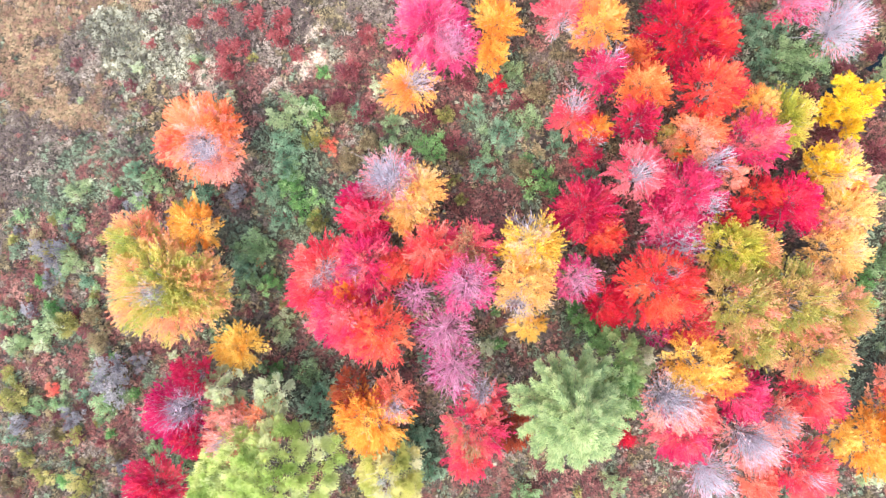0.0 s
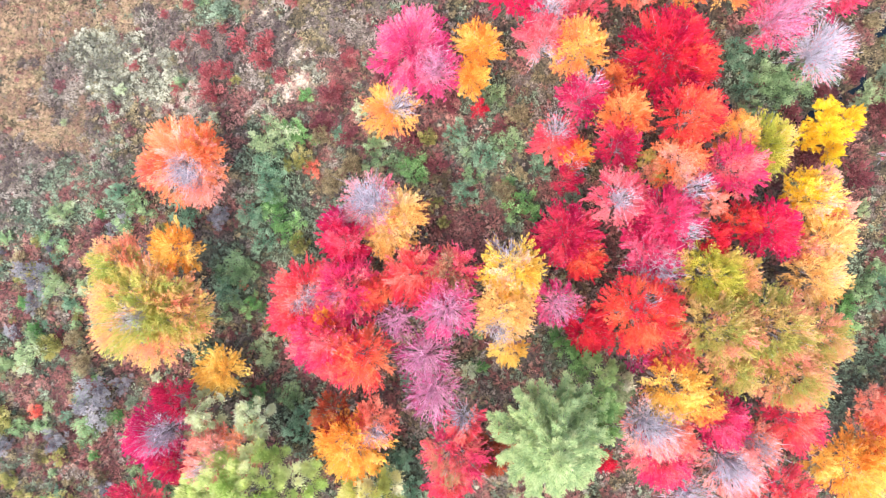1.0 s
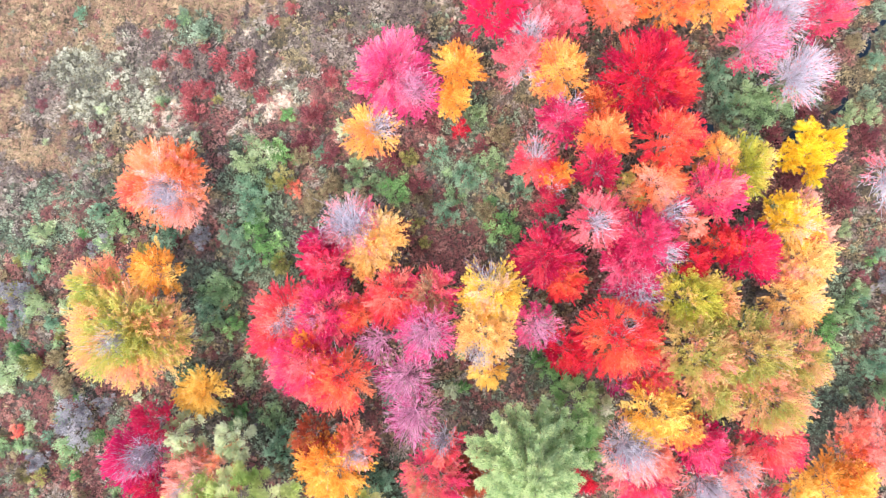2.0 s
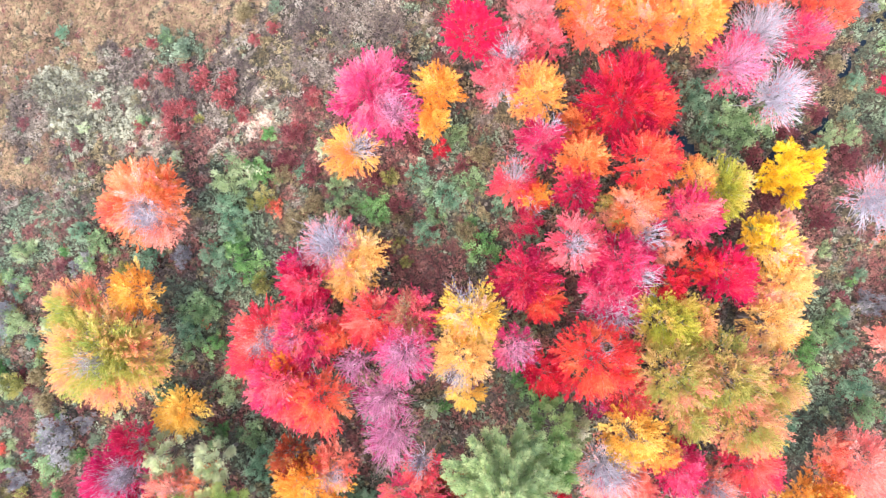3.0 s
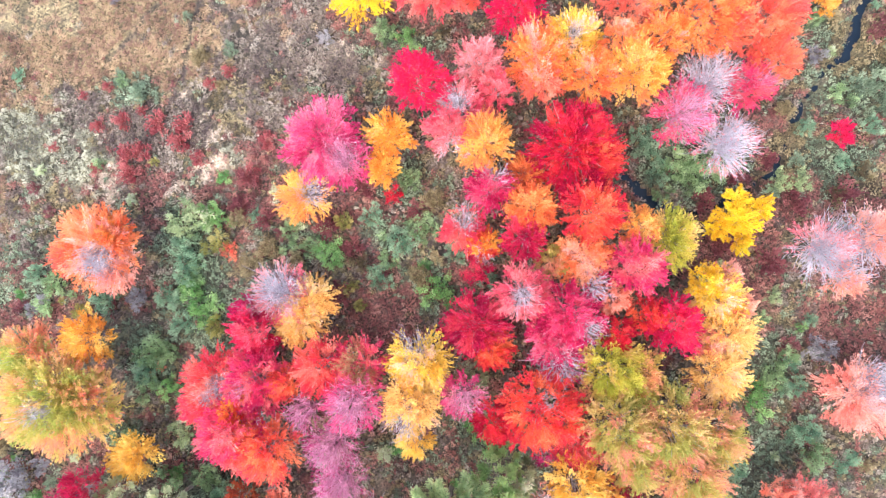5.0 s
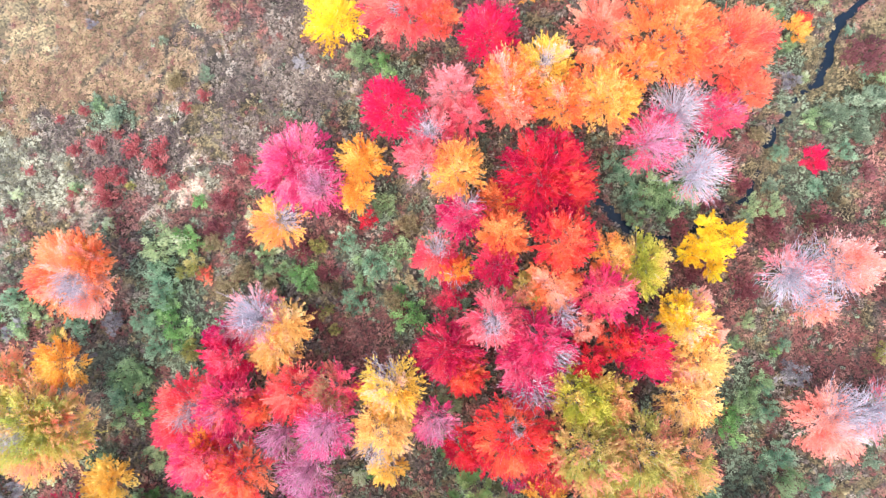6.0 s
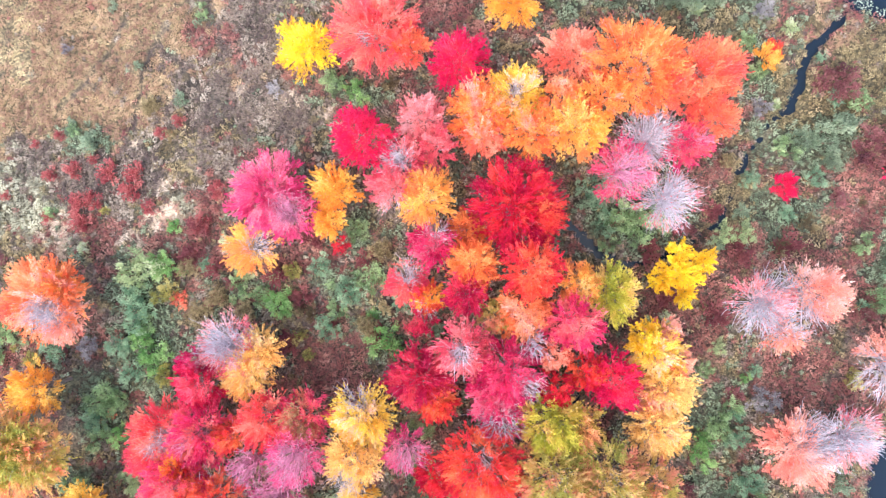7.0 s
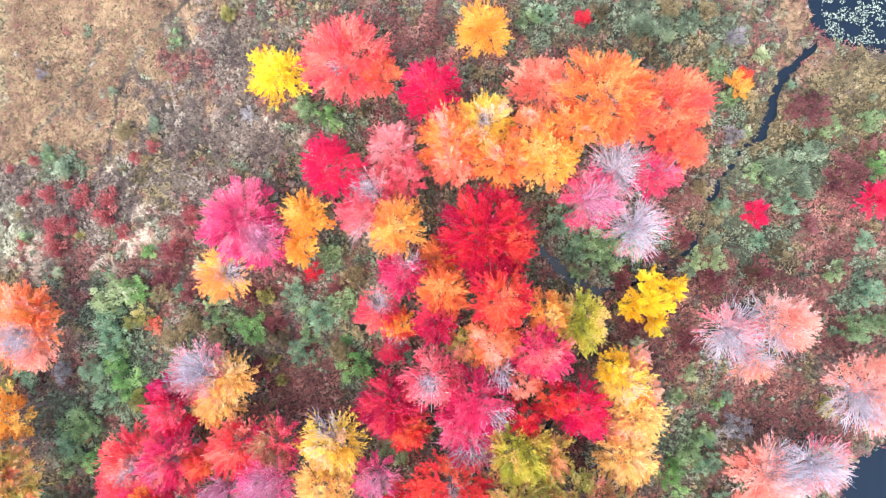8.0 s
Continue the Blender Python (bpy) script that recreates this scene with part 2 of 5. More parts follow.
# stretches of each kind of low growth
patch("tan", -22.7, 38.3, 12.2, 6.1)
patch("tan", -26.1, 30.6, 8.9, 5.0)
patch("tan", -18.1, 29.4, 6.6, 3.3)
patch("tan", -38.3, 36.3, 14.0, 14.0)
patch("tan", -35.4, 50.3, 22.4, 11.2)
patch("tan", -18.1, 47.1, 11.1, 6.6)
patch("tan", -44.0, 19.6, 3.3, 6.7)
patch("tan", -39.9, 13.4, 3.3, 2.2)
patch("tan", -45.7, 23.5, 3.4, 3.4)
patch("heath", -10.8, 30.4, 6.0, 3.8)
patch("heath", -14.7, 27.7, 3.9, 3.3)
patch("heath", -8.0, 38.1, 4.4, 2.7)
patch("heath", -4.1, 27.6, 3.3, 2.7)
patch("heath", -10.8, 23.3, 3.3, 2.2)
patch("heath", -5.7, 34.2, 2.2, 3.3)
patch("heath", -13.0, 38.1, 1.1, 1.1)
patch("heath", -38.8, 18.4, 2.8, 3.9)
patch("heath", -32.5, 11.7, 5.0, 2.8)
patch("heath", -43.4, 10.1, 4.5, 3.3)
patch("heath", -45.7, 6.2, 3.4, 2.8)
patch("heath", -29.1, 22.7, 3.3, 2.2)
patch("pale", -32.5, 20.0, 5.8, 4.1)
patch("pale", -28.6, 17.1, 2.8, 2.2)
patch("pale", -35.4, 21.1, 2.2, 2.5)
patch("pale", -13.0, 18.0, 1.6, 2.2)
patch("sand", -15.8, 18.6, 0.8, 1.9)
patch("sand", -17.8, 15.6, 1.3, 0.8)
patch("sand", -27.4, 15.9, 1.8, 0.7)
patch("sand", -14.4, 20.5, 1.2, 0.5)
patch("sand", -20.2, 15.1, 0.9, 0.5)
patch("sand", -7.7, 30.4, 0.5, 0.5)
patch("sand", -3.2, 28.8, 1.0, 0.4)
patch("sand", -1.3, 27.8, 1.0, 0.3)
patch("fern", -2.1, 15.7, 2.7, 3.2)
patch("fern", 8.1, 7.5, 2.1, 3.2)
patch("heath", -21.3, 20.9, 4.4, 2.7)
patch("fern", -22.4, 16.0, 3.3, 2.2)
patch("fern", -13.0, 15.8, 3.8, 3.3)
patch("fern", -10.8, 19.6, 2.7, 2.2)
patch("fern", -0.5, 14.1, 2.7, 2.7)
patch("fern", -35.4, 7.8, 5.5, 2.2)
patch("fern", -32.5, 4.5, 3.3, 2.2)
patch("fern", -21.8, 6.1, 1.6, 1.6)
patch("fern", -39.4, 2.3, 4.4, 2.2)
patch("fern", -29.7, -9.9, 3.9, 1.7)
patch("fern", -35.4, -17.7, 4.4, 2.8)
patch("fern", -39.9, -11.1, 3.3, 3.3)
patch("fern", -5.9, -11.3, 2.2, 3.2)
patch("fern", 1.1, 5.4, 3.8, 3.2)
patch("fern", 8.6, -22.4, 8.6, 2.1)
patch("fern", -13.0, -10.8, 1.6, 1.1)
patch("fern", -17.4, -9.8, 2.2, 1.4)
patch("fern", -4.3, 15.7, 2.7, 3.2)
patch("fern", 13.9, 3.8, 3.2, 3.2)
patch("fern", 32.0, 10.0, 2.1, 3.1)
patch("fern", -45.1, -4.4, 2.8, 2.8)
patch("heath", -23.2, 21.7, 2.8, 2.2)
patch("heath", -18.1, 22.2, 3.3, 2.2)
patch("fern", 2.0, 31.9, 4.4, 2.2)
patch("fern", 9.7, 30.2, 2.2, 1.6)
patch("fern", 12.9, 37.7, 3.8, 2.2)
patch("fern", 33.7, 8.7, 4.2, 5.3)
patch("fern", 46.6, 2.0, 6.3, 4.7)
patch("fern", 49.1, 10.9, 4.2, 3.1)
patch("fern", 38.9, 15.1, 3.7, 3.2)
patch("fern", 50.7, 20.3, 4.2, 4.2)
patch("fern", 45.6, 15.1, 3.2, 2.6)
patch("fern", -1.8, 32.5, 3.3, 2.2)
patch("fern", 2.0, 2.0, 4.4, 3.3)
patch("fern", -1.3, 3.6, 3.3, 2.2)
patch("fern", 54.7, 6.8, 3.1, 3.1)
patch("fern", 36.3, 21.4, 2.1, 2.1)
patch("fern", 9.7, 37.8, 2.2, 2.2)
patch("moss", -16.8, 9.9, 3.8, 3.3)
patch("moss", -16.3, 3.9, 3.8, 3.8)
patch("moss", -22.4, -0.5, 2.7, 3.3)
patch("moss", 1.1, 11.9, 2.7, 1.6)
patch("moss", 5.4, 6.5, 3.2, 2.7)
patch("moss", 3.3, 15.6, 2.7, 2.1)
patch("moss", -15.2, -13.0, 3.3, 3.3)
patch("moss", -5.3, -18.9, 2.7, 3.2)
patch("moss", -33.7, 6.1, 3.3, 2.2)
patch("moss", -41.1, -7.7, 3.9, 2.2)
patch("moss", 27.9, 19.0, 3.2, 2.6)
patch("moss", 31.0, 16.3, 3.2, 1.6)
patch("moss", -25.2, -8.7, 2.2, 2.2)
patch("moss", 11.8, -8.5, 3.2, 2.7)
patch("moss", -28.0, -20.9, 3.3, 2.8)
patch("moss", 36.6, -10.4, 2.1, 5.2)
patch("moss", 2.0, 30.3, 3.8, 1.6)
patch("moss", 28.9, 18.3, 4.3, 2.7)
patch("moss", 45.6, 25.1, 4.7, 3.2)
patch("moss", 36.3, -0.8, 1.9, 3.2)
patch("moss", 52.7, 14.1, 1.8, 2.1)
patch("moss", 33.7, 38.9, 5.8, 1.6)
patch("moss", 37.8, 37.3, 5.3, 1.6)
patch("moss", 43.0, 18.3, 3.2, 2.6)
patch("moss", 23.6, 38.6, 3.2, 2.1)
patch("moss", 41.4, 32.0, 2.6, 3.2)
patch("olive", 53.4, 32.3, 3.7, 2.3)
patch("tan", 48.1, 34.6, 3.1, 1.2)
patch("olive", 49.1, 31.9, 2.1, 1.6)
patch("olive", 44.0, 27.7, 2.1, 2.1)
patch("olive", 38.9, 20.4, 1.6, 2.6)
patch("olive", 54.7, 27.6, 2.1, 1.6)
patch("olive", 45.6, 15.6, 2.1, 2.1)
patch("peat", -2.1, 16.0, 2.3, 1.9)
patch("peat", -4.6, 13.0, 1.6, 1.3)
patch("peat", -1.4, 10.2, 1.6, 1.4)
patch("peat", 0.4, 8.3, 1.8, 1.3)
patch("peat", 2.8, 13.9, 1.9, 1.3)
patch("peat", 7.0, 11.3, 1.3, 2.1)
patch("peat", -13.0, 11.5, 1.6, 1.1)
patch("peat", 6.5, 9.2, 1.3, 1.3)
patch("peat", 13.9, 2.2, 2.1, 1.6)
patch("peat", -7.5, 12.8, 1.6, 1.1)
patch("peat", -39.9, -11.1, 1.7, 1.7)
patch("peat", -33.1, 5.0, 1.9, 1.0)
patch("peat", -7.5, -10.8, 1.6, 2.2)
patch("peat", -22.4, 5.0, 1.0, 1.1)
patch("peat", -10.8, 35.3, 1.3, 0.7)
patch("peat", -5.2, 30.9, 1.9, 0.8)
patch("peat", 0.4, 28.9, 2.0, 0.9)
patch("peat", -4.1, 25.7, 2.0, 0.8)
patch("peat", 2.0, 31.9, 2.0, 0.9)
patch("peat", 37.8, 19.3, 1.1, 2.1)
patch("peat", 40.9, 34.1, 0.8, 1.1)
patch("peat", 50.7, 23.0, 1.6, 1.3)
patch("peat", 47.6, 3.6, 2.1, 1.6)
patch("fern", -9.1, 34.2, 2.2, 1.2)
patch("olive", 52.5, 31.4, 4.5, 3.2)
patch("olive", 47.0, 28.6, 3.6, 3.0)
patch("moss", 33.0, 39.8, 9.0, 2.2)
patch("olive", 34.0, 35.2, 7.0, 1.8)
patch("olive", 43.6, 30.6, 1.0, 4.0)
patch("fern", 51.7, 23.0, 2.1, 1.6)
patch("tan", -12.4, 40.7, 7.2, 1.4)
patch("olive", 51.7, 34.0, 4.2, 1.7)
patch("tan", 46.6, 38.1, 1.8, 2.3)
patch("tan", -14.4, 34.9, 2.2, 1.9)
patch("tan", -10.8, 31.8, 3.3, 1.0)
patch("tan", -8.0, 31.5, 1.6, 1.1)
patch("tan", -24.4, 27.8, 6.1, 2.2)
patch("tan", -15.3, 38.2, 2.8, 2.2)
patch("pale", 41.4, 37.3, 1.6, 1.1)
patch("pale", -7.7, 37.4, 1.6, 0.8)
patch("fern", -8.2, 33.9, 2.5, 1.0)
patch("fern", -12.3, 35.6, 1.0, 0.7)
patch("moss", -12.0, 38.0, 1.0, 0.8)
patch("moss", -18.6, 32.8, 0.7, 0.7)
patch("moss", -25.1, 26.4, 1.7, 0.8)
patch("moss", -21.3, 38.4, 0.6, 0.4)
patch("heath", -7.7, 37.4, 2.7, 1.6)
patch("heath", -12.2, 27.9, 2.0, 2.8)
patch("heath", -25.7, 34.5, 1.1, 0.9)

COVER = ["tan", "heath", "pale", "sand", "fern", "moss", "olive", "peat"]


def wave(x, y, size, seed):
    """Smooth noise of about -1 to 1 at places x, y, in patches of that size."""
    rng = np.random.default_rng(seed)
    total = np.zeros_like(x)
    for _ in range(9):
        ang, ph = rng.uniform(0, 6.283, 2)
        f = 6.283 / size * rng.uniform(0.5, 1.6)
        total += np.sin(f * (x * math.cos(ang) + y * math.sin(ang)) + ph + 1.3 * np.sin(0.6 * f * (x * math.sin(ang) - y * math.cos(ang)) + 2 * ph))
    return total / 3.2


patch("tan", -39.6, 14.3, 4.2, 2.8)
patch("moss", -33.5, 11.0, 3.6, 2.4)
patch("moss", -39.0, 9.2, 4.0, 1.6)
patch("olive", -31.5, 13.0, 3.5, 2.4)
patch("moss", -41.0, 5.0, 4.0, 2.6)
patch("moss", -23.2, 25.4, 2.4, 1.5)
patch("olive", -13.8, 24.2, 3.4, 2.4)
patch("sand", -16.3, 18.4, 0.8, 1.2)
patch("sand", -26.4, 17.0, 1.5, 0.8)
patch("sand", -17.0, 23.2, 0.6, 0.6)
patch("peat", -2.5, 15.1, 1.4, 1.4)
patch("fern", -10.3, 35.3, 2.8, 1.2)
patch("fern", -7.6, 32.6, 1.6, 1.4)
patch("heath", -20.9, 29.9, 1.7, 1.6)

# faint trails through the dry grass, trodden down to the dark peat
TRAILS = [
    [(-10.7, 41.4), (-12.8, 39.5), (-14.8, 38.2), (-15.8, 36.6), (-16.2, 35.2), (-15.6, 33.9), (-14.0, 32.9), (-12.9, 30.9), (-9.9, 28.7)],
    [(-16.3, 35.4), (-17.8, 32.1), (-18.3, 28.7), (-18.6, 26.7)],
    [(-19.4, 37.4), (-21.2, 34.2), (-23.7, 30.7), (-26.1, 28.7)],
]


def off_trail(x, y):
    """The distance to the nearest trail."""
    near = np.full_like(x, 9.0)
    for trail in TRAILS:
        for (ax, ay), (cx, cy) in zip(trail, trail[1:]):
            ux, uy = cx - ax, cy - ay
            f = np.clip(((x - ax) * ux + (y - ay) * uy) / (ux * ux + uy * uy), 0, 1)
            near = np.minimum(near, np.hypot(x - ax - f * ux, y - ay - f * uy) + 0.1 * wave(x, y, 1.5, 88))
    return near



def cover_weights(x, y):
    """How much of each kind of low growth stands at each place: (n, kinds)."""
    wx = x + 1.0 * wave(x, y, 5, 1) + 0.35 * wave(x, y, 1.6, 2)
    wy = y + 1.0 * wave(x, y, 5, 3) + 0.35 * wave(x, y, 1.6, 4)
    ragged = wave(x, y, 0.9, 61)
    base = {"tan": 0.04, "heath": 0.3, "pale": 0.1, "sand": 0.0, "fern": 0.3, "moss": 0.24, "olive": 0.3, "peat": 0.08}
    w = np.zeros((len(x), len(COVER)))
    for i, kind in enumerate(COVER):
        w[:, i] = base[kind] * (1 + 1.0 * wave(x, y, 3.0, 10 + i) + 0.7 * wave(x, y, 1.1, 50 + i))
    for kind, px, py, rx, ry in PATCHES:
        d = ((wx - px) / rx) ** 2 + ((wy - py) / ry) ** 2
        d = d + (0.8 * ragged if kind == "sand" else 0.2 * ragged)
        w[:, COVER.index(kind)] += {"sand": 2.0, "fern": 0.62, "pale": 1.35, "peat": 0.7}.get(kind, 1.2) * np.clip(1.35 - d, 0, 1) * (1 + 0.6 * wave(x, y, 1.6, 70 + COVER.index(kind)))
    w[:, COVER.index("peat")] += 3.5 * np.clip(1.4 - off_trail(x, y) / 0.3, 0, 1)
    w = np.clip(w, 0, None) ** 2.5
    return w / np.maximum(w.sum(1, keepdims=True), 1e-6)


# ---- ground, one sheet to the horizon ----
STREAM = [(48.7, 36.2), (46.7, 34.3), (45.4, 32.5), (44.9, 30.1), (44.1, 28.3)]
RILL = [(44.1, 28.3), (42.0, 26.4), (40.1, 23.8), (39.5, 22.2), (37.6, 17.2), (33.7, 14.6), (29.2, 13.2), (25.8, 10.8), (25.0, 2.2), (23.7, -1.0)]
BROOK = [(21.8, 19.5), (23.1, 17.7), (25.3, 15.1), (28.8, 13.4)]
POOLS = [(55.2, 40.2, 7.0, 4.4), (55.4, -7.6, 4.2, 7.0)]


def wetness(x, y):
    """1 in the bed of the stream and the ponds, 0 on dry ground."""
    bx, by = x + 0.22 * wave(x, y, 3, 31), y + 0.22 * wave(x, y, 3, 32)
    wet = np.zeros_like(x)
    for line, half in ((STREAM, 0.55), (RILL, 0.3), (BROOK, 0.4)):
        for (ax, ay), (cx, cy) in zip(line, line[1:]):
            ux, uy = cx - ax, cy - ay
            s = np.clip(((bx - ax) * ux + (by - ay) * uy) / (ux * ux + uy * uy), 0, 1)
            d = np.hypot(bx - ax - s * ux, by - ay - s * uy)
            wet = np.maximum(wet, np.clip(1.5 - d / half, 0, 1))
    for px, py, rx, ry in POOLS:
        d = np.sqrt(((bx - px) / rx) ** 2 + ((by - py) / ry) ** 2)
        wet = np.maximum(wet, np.clip((1.12 - d) * 5, 0, 1))
    return wet


def ground_height(x, y):
    far = np.clip((np.hypot(x - 10, y - 10) - 48) / 18, 0, 1)
    return (0.06 * wave(x, y, 6, 21) + 0.03 * wave(x, y, 1.5, 22)) * (1 - far) + 0.12 - 0.75 * wetness(x, y)


ring = [70, 80, 95, 120, 160, 220, 320, 480, 700, 1000, 1500, 2200]
gx = np.array([10 - d for d in reversed(ring)] + list(np.arange(-58, 78.01, 0.68)) + [10 + d for d in ring])
gy = np.array([10 - d for d in reversed(ring)] + list(np.arange(-45, 65.01, 0.68)) + [10 + d for d in ring])
X, Y = np.meshgrid(gx, gy, indexing="ij")
fx, fy = X.ravel(), Y.ravel()
idx = np.arange(fx.size).reshape(X.shape)
quads = np.stack([idx[:-1, :-1], idx[1:, :-1], idx[1:, 1:], idx[:-1, 1:]], -1).reshape(-1, 4)
ground_mesh = mesh_of("ground", np.stack([fx, fy, ground_height(fx, fy)], 1), quads, [SOIL])
soil_tone = {"tan": (128, 114, 86), "heath": (98, 89, 80), "pale": (112, 110, 90), "sand": (184, 168, 150), "fern": (110, 80, 74), "moss": (76, 80, 64), "olive": (88, 82, 60), "peat": (60, 50, 50)}
tones = 1.3 * np.array([linear(soil_tone[c]) for c in COVER])
shown = cover_weights(fx, fy)
distance = np.clip((np.hypot(fx - 5, fy - 9) - 48) / 20, 0, 1)[:, None]
shown = (shown * (1 - distance) + shown[: len(fx) // 2].mean(0) * distance) @ tones
shown = np.concatenate([shown, np.ones((len(fx), 1))], 1)
ground_mesh.attributes.new("tint", "FLOAT_COLOR", "POINT").data.foreach_set("color", shown.astype(np.float32).ravel())
ground_mesh.polygons.foreach_set("use_smooth", np.ones(len(quads), bool))
tagged(new("ground", ground_mesh), "peaty wetland soil under leaf litter and low growth", "ground", kind="structure")

WATER_LEVEL = -0.3
wx, wy = np.meshgrid(np.linspace(20, 78, 30), np.linspace(-40, 62, 50), indexing="ij")
idx = np.arange(wx.size).reshape(wx.shape)
quads = np.stack([idx[:-1, :-1], idx[1:, :-1], idx[1:, 1:], idx[:-1, 1:]], -1).reshape(-1, 4)
water_mesh = mesh_of("water", np.stack([wx.ravel(), wy.ravel(), np.full(wx.size, WATER_LEVEL)], 1), quads, [WATER])
tagged(new("water", water_mesh), "dark still water of a stream and pond", "water", kind="structure")

# lily pads on the pond
rng = np.random.default_rng(77)
lx, ly = rng.uniform(49.5, 63, 7000), rng.uniform(36.5, 46, 7000)
keep = (ground_height(lx, ly) < -0.5) & (wave(lx, ly, 2.5, 41) + 0.5 * wave(lx, ly, 0.8, 42) > -0.15)
lx, ly = lx[keep], ly[keep]
ang = np.arange(8) * 6.283 / 8
rad = rng.uniform(0.03, 0.07, (len(lx), 1))
pads = np.stack([lx[:, None] + rad * np.cos(ang), ly[:, None] + rad * np.sin(ang), np.full((len(lx), 8), WATER_LEVEL + 0.012) + 0.006 * np.cos(2 * ang)], -1)
lily_mesh = mesh_of("lily_pads", pads.reshape(-1, 3), np.arange(8 * len(lx)).reshape(-1, 8), [LILY], np.repeat(rng.uniform(0, 1, len(lx)), 8))
tagged(new("lily_pads", lily_mesh), "pale lily pads floating on dark pond water", "lily pads", kind="stuff")


# ---- trees ----
SEEDS = iter(range(1000, 9000))


def crown(rng, cx, cy, low, high, r, bare, leaf_per_m2=370, twig_per_m2=12, bough_per_m2=4.0, reach=0.46, scatter=0.13, length=0.22, breadth=0.105, turning=0.0, peep=0.12):
    """One dome of foliage: twig paths and the twig that each is, leaves, the twig of each leaf, tones, twig roots and tips."""
    area = math.pi * r * r
    fine = min(1.0, r / 2)
    boughs = max(6, int(area * bough_per_m2))
    each = max(2, int(twig_per_m2 / bough_per_m2))
    per = max(6, int(leaf_per_m2 / twig_per_m2))
    count = boughs * each
    th = (np.arange(boughs) * 2.39996 + rng.uniform(0, 6.283) + rng.normal(0, 0.3, boughs)) % 6.28318
    u = np.sqrt((np.arange(boughs) + rng.uniform(0.1, 0.9, boughs)) / boughs)
    ph = rng.uniform(0, 6.283, 4)
    rim = 1 + 0.05 * np.sin(2 * th + ph[0]) + 0.025 * np.sin(5 * th + ph[1]) + 0.02 * np.sin(13 * th + ph[2])
    rho = r * u * rim * rng.uniform(0.95, 1.04, boughs)
    rise = np.sqrt(np.clip(1 - (0.93 * u) ** 2, 0, 1))
    z = low + (high - low) * rise * rng.uniform(0.86, 1.05, boughs)
    radial = np.stack([np.cos(th), np.sin(th), np.zeros(boughs)], 1)
    across = np.stack([-np.sin(th), np.cos(th), np.zeros(boughs)], 1)
    tip = np.stack([cx + rho * np.cos(th), cy + rho * np.sin(th), z], 1)
    tone = 0.5 + 0.36 * wave(tip[:, 0], tip[:, 1], 3.4, int(rng.integers(1, 9999))) + rng.normal(0, 0.14, boughs) + turning * (u - 0.6)
    b = np.repeat(np.arange(boughs), each)
    th, rho, u = th[b], rho[b], u[b]
    tip = tip[b] + fine * (rng.normal(0, 0.26, (count, 1)) * radial[b] + rng.normal(0, 0.2, (count, 1)) * across[b])
    tip[:, 2] += rng.normal(0, 0.1 * fine, count)
    z = tip[:, 2]
    tone = tone[b] + rng.normal(0, 0.06, count)
    start = np.stack([cx + 0.12 * rho * np.cos(th), cy + 0.12 * rho * np.sin(th), low + (z - low) * rng.uniform(0.0, 0.35, count)], 1)
    knee = start + (tip - start) * np.array([0.62, 0.62, 0.34]) + rng.normal(0, 0.12 * fine, (count, 3))
    s = 1 - reach * rng.uniform(0, 1, (count, per)) ** 1.25
    s = s[..., None]
    at = (1 - s) ** 2 * start[:, None] + 2 * s * (1 - s) * knee[:, None] + s**2 * tip[:, None]
    way = 2 * (1 - s) * (knee - start)[:, None] + 2 * s * (tip - knee)[:, None]
    at = at + rng.normal(0, scatter, at.shape) * np.array([1, 1, 0.8])
    way = unit(way) + rng.normal(0, 0.28, way.shape)
    tone = np.clip(tone[:, None] + 0.5 * turning * (s[..., 0] - 0.75), 0, 1)
    at, way, tone = at.reshape(-1, 3), way.reshape(-1, 3), tone.ravel()
    owner = np.repeat(np.arange(count), per)
    gone, bald = np.zeros(len(at)), np.zeros(count)
    for bx, by, br in bare:
        gone = np.maximum(gone, np.clip(1.5 - np.hypot(at[:, 0] - bx, at[:, 1] - by) / br, 0, 0.97))
        bald = np.maximum(bald, np.clip(1.6 - np.hypot(tip[:, 0] - bx, tip[:, 1] - by) / br, 0, 1))
    keep = rng.uniform(0, 1, len(at)) > gone
    at, way, tone, owner = at[keep], way[keep], tone[keep], owner[keep]
    verts, _ = blades(rng, at, way, length, breadth)
    drawn = np.flatnonzero(rng.uniform(0, 1, count) < peep * (1.5 - u) + 0.52 * bald)
    paths = bend(start[drawn], knee[drawn], start[drawn] + (tip - start)[drawn] * np.array([1.06, 1.06, 1.09]), 3)
    # side twigs on the bare boughs
    b = np.flatnonzero(bald > 0.35)
    if len(b):
        b = np.repeat(b, 3)[rng.uniform(0, 1, 3 * len(b)) < 0.8]
        f = rng.uniform(0.4, 0.9, (len(b), 1))
        root = (1 - f) ** 2 * start[b] + 2 * f * (1 - f) * knee[b] + f**2 * tip[b]
        out = unit(tip[b] - start[b]) + rng.normal(0, 0.38, (len(b), 3))
        end = root + out * rng.uniform(0.4, 1.1, (len(b), 1)) * np.array([1, 1, 0.8])
        paths = np.concatenate([paths, bend(root, (root + end) / 2 + rng.normal(0, 0.06, root.shape), end, 3)])
        drawn = np.concatenate([drawn, b])
    return paths, drawn, verts.reshape(-1, 3, 3), owner, tone, start, tip


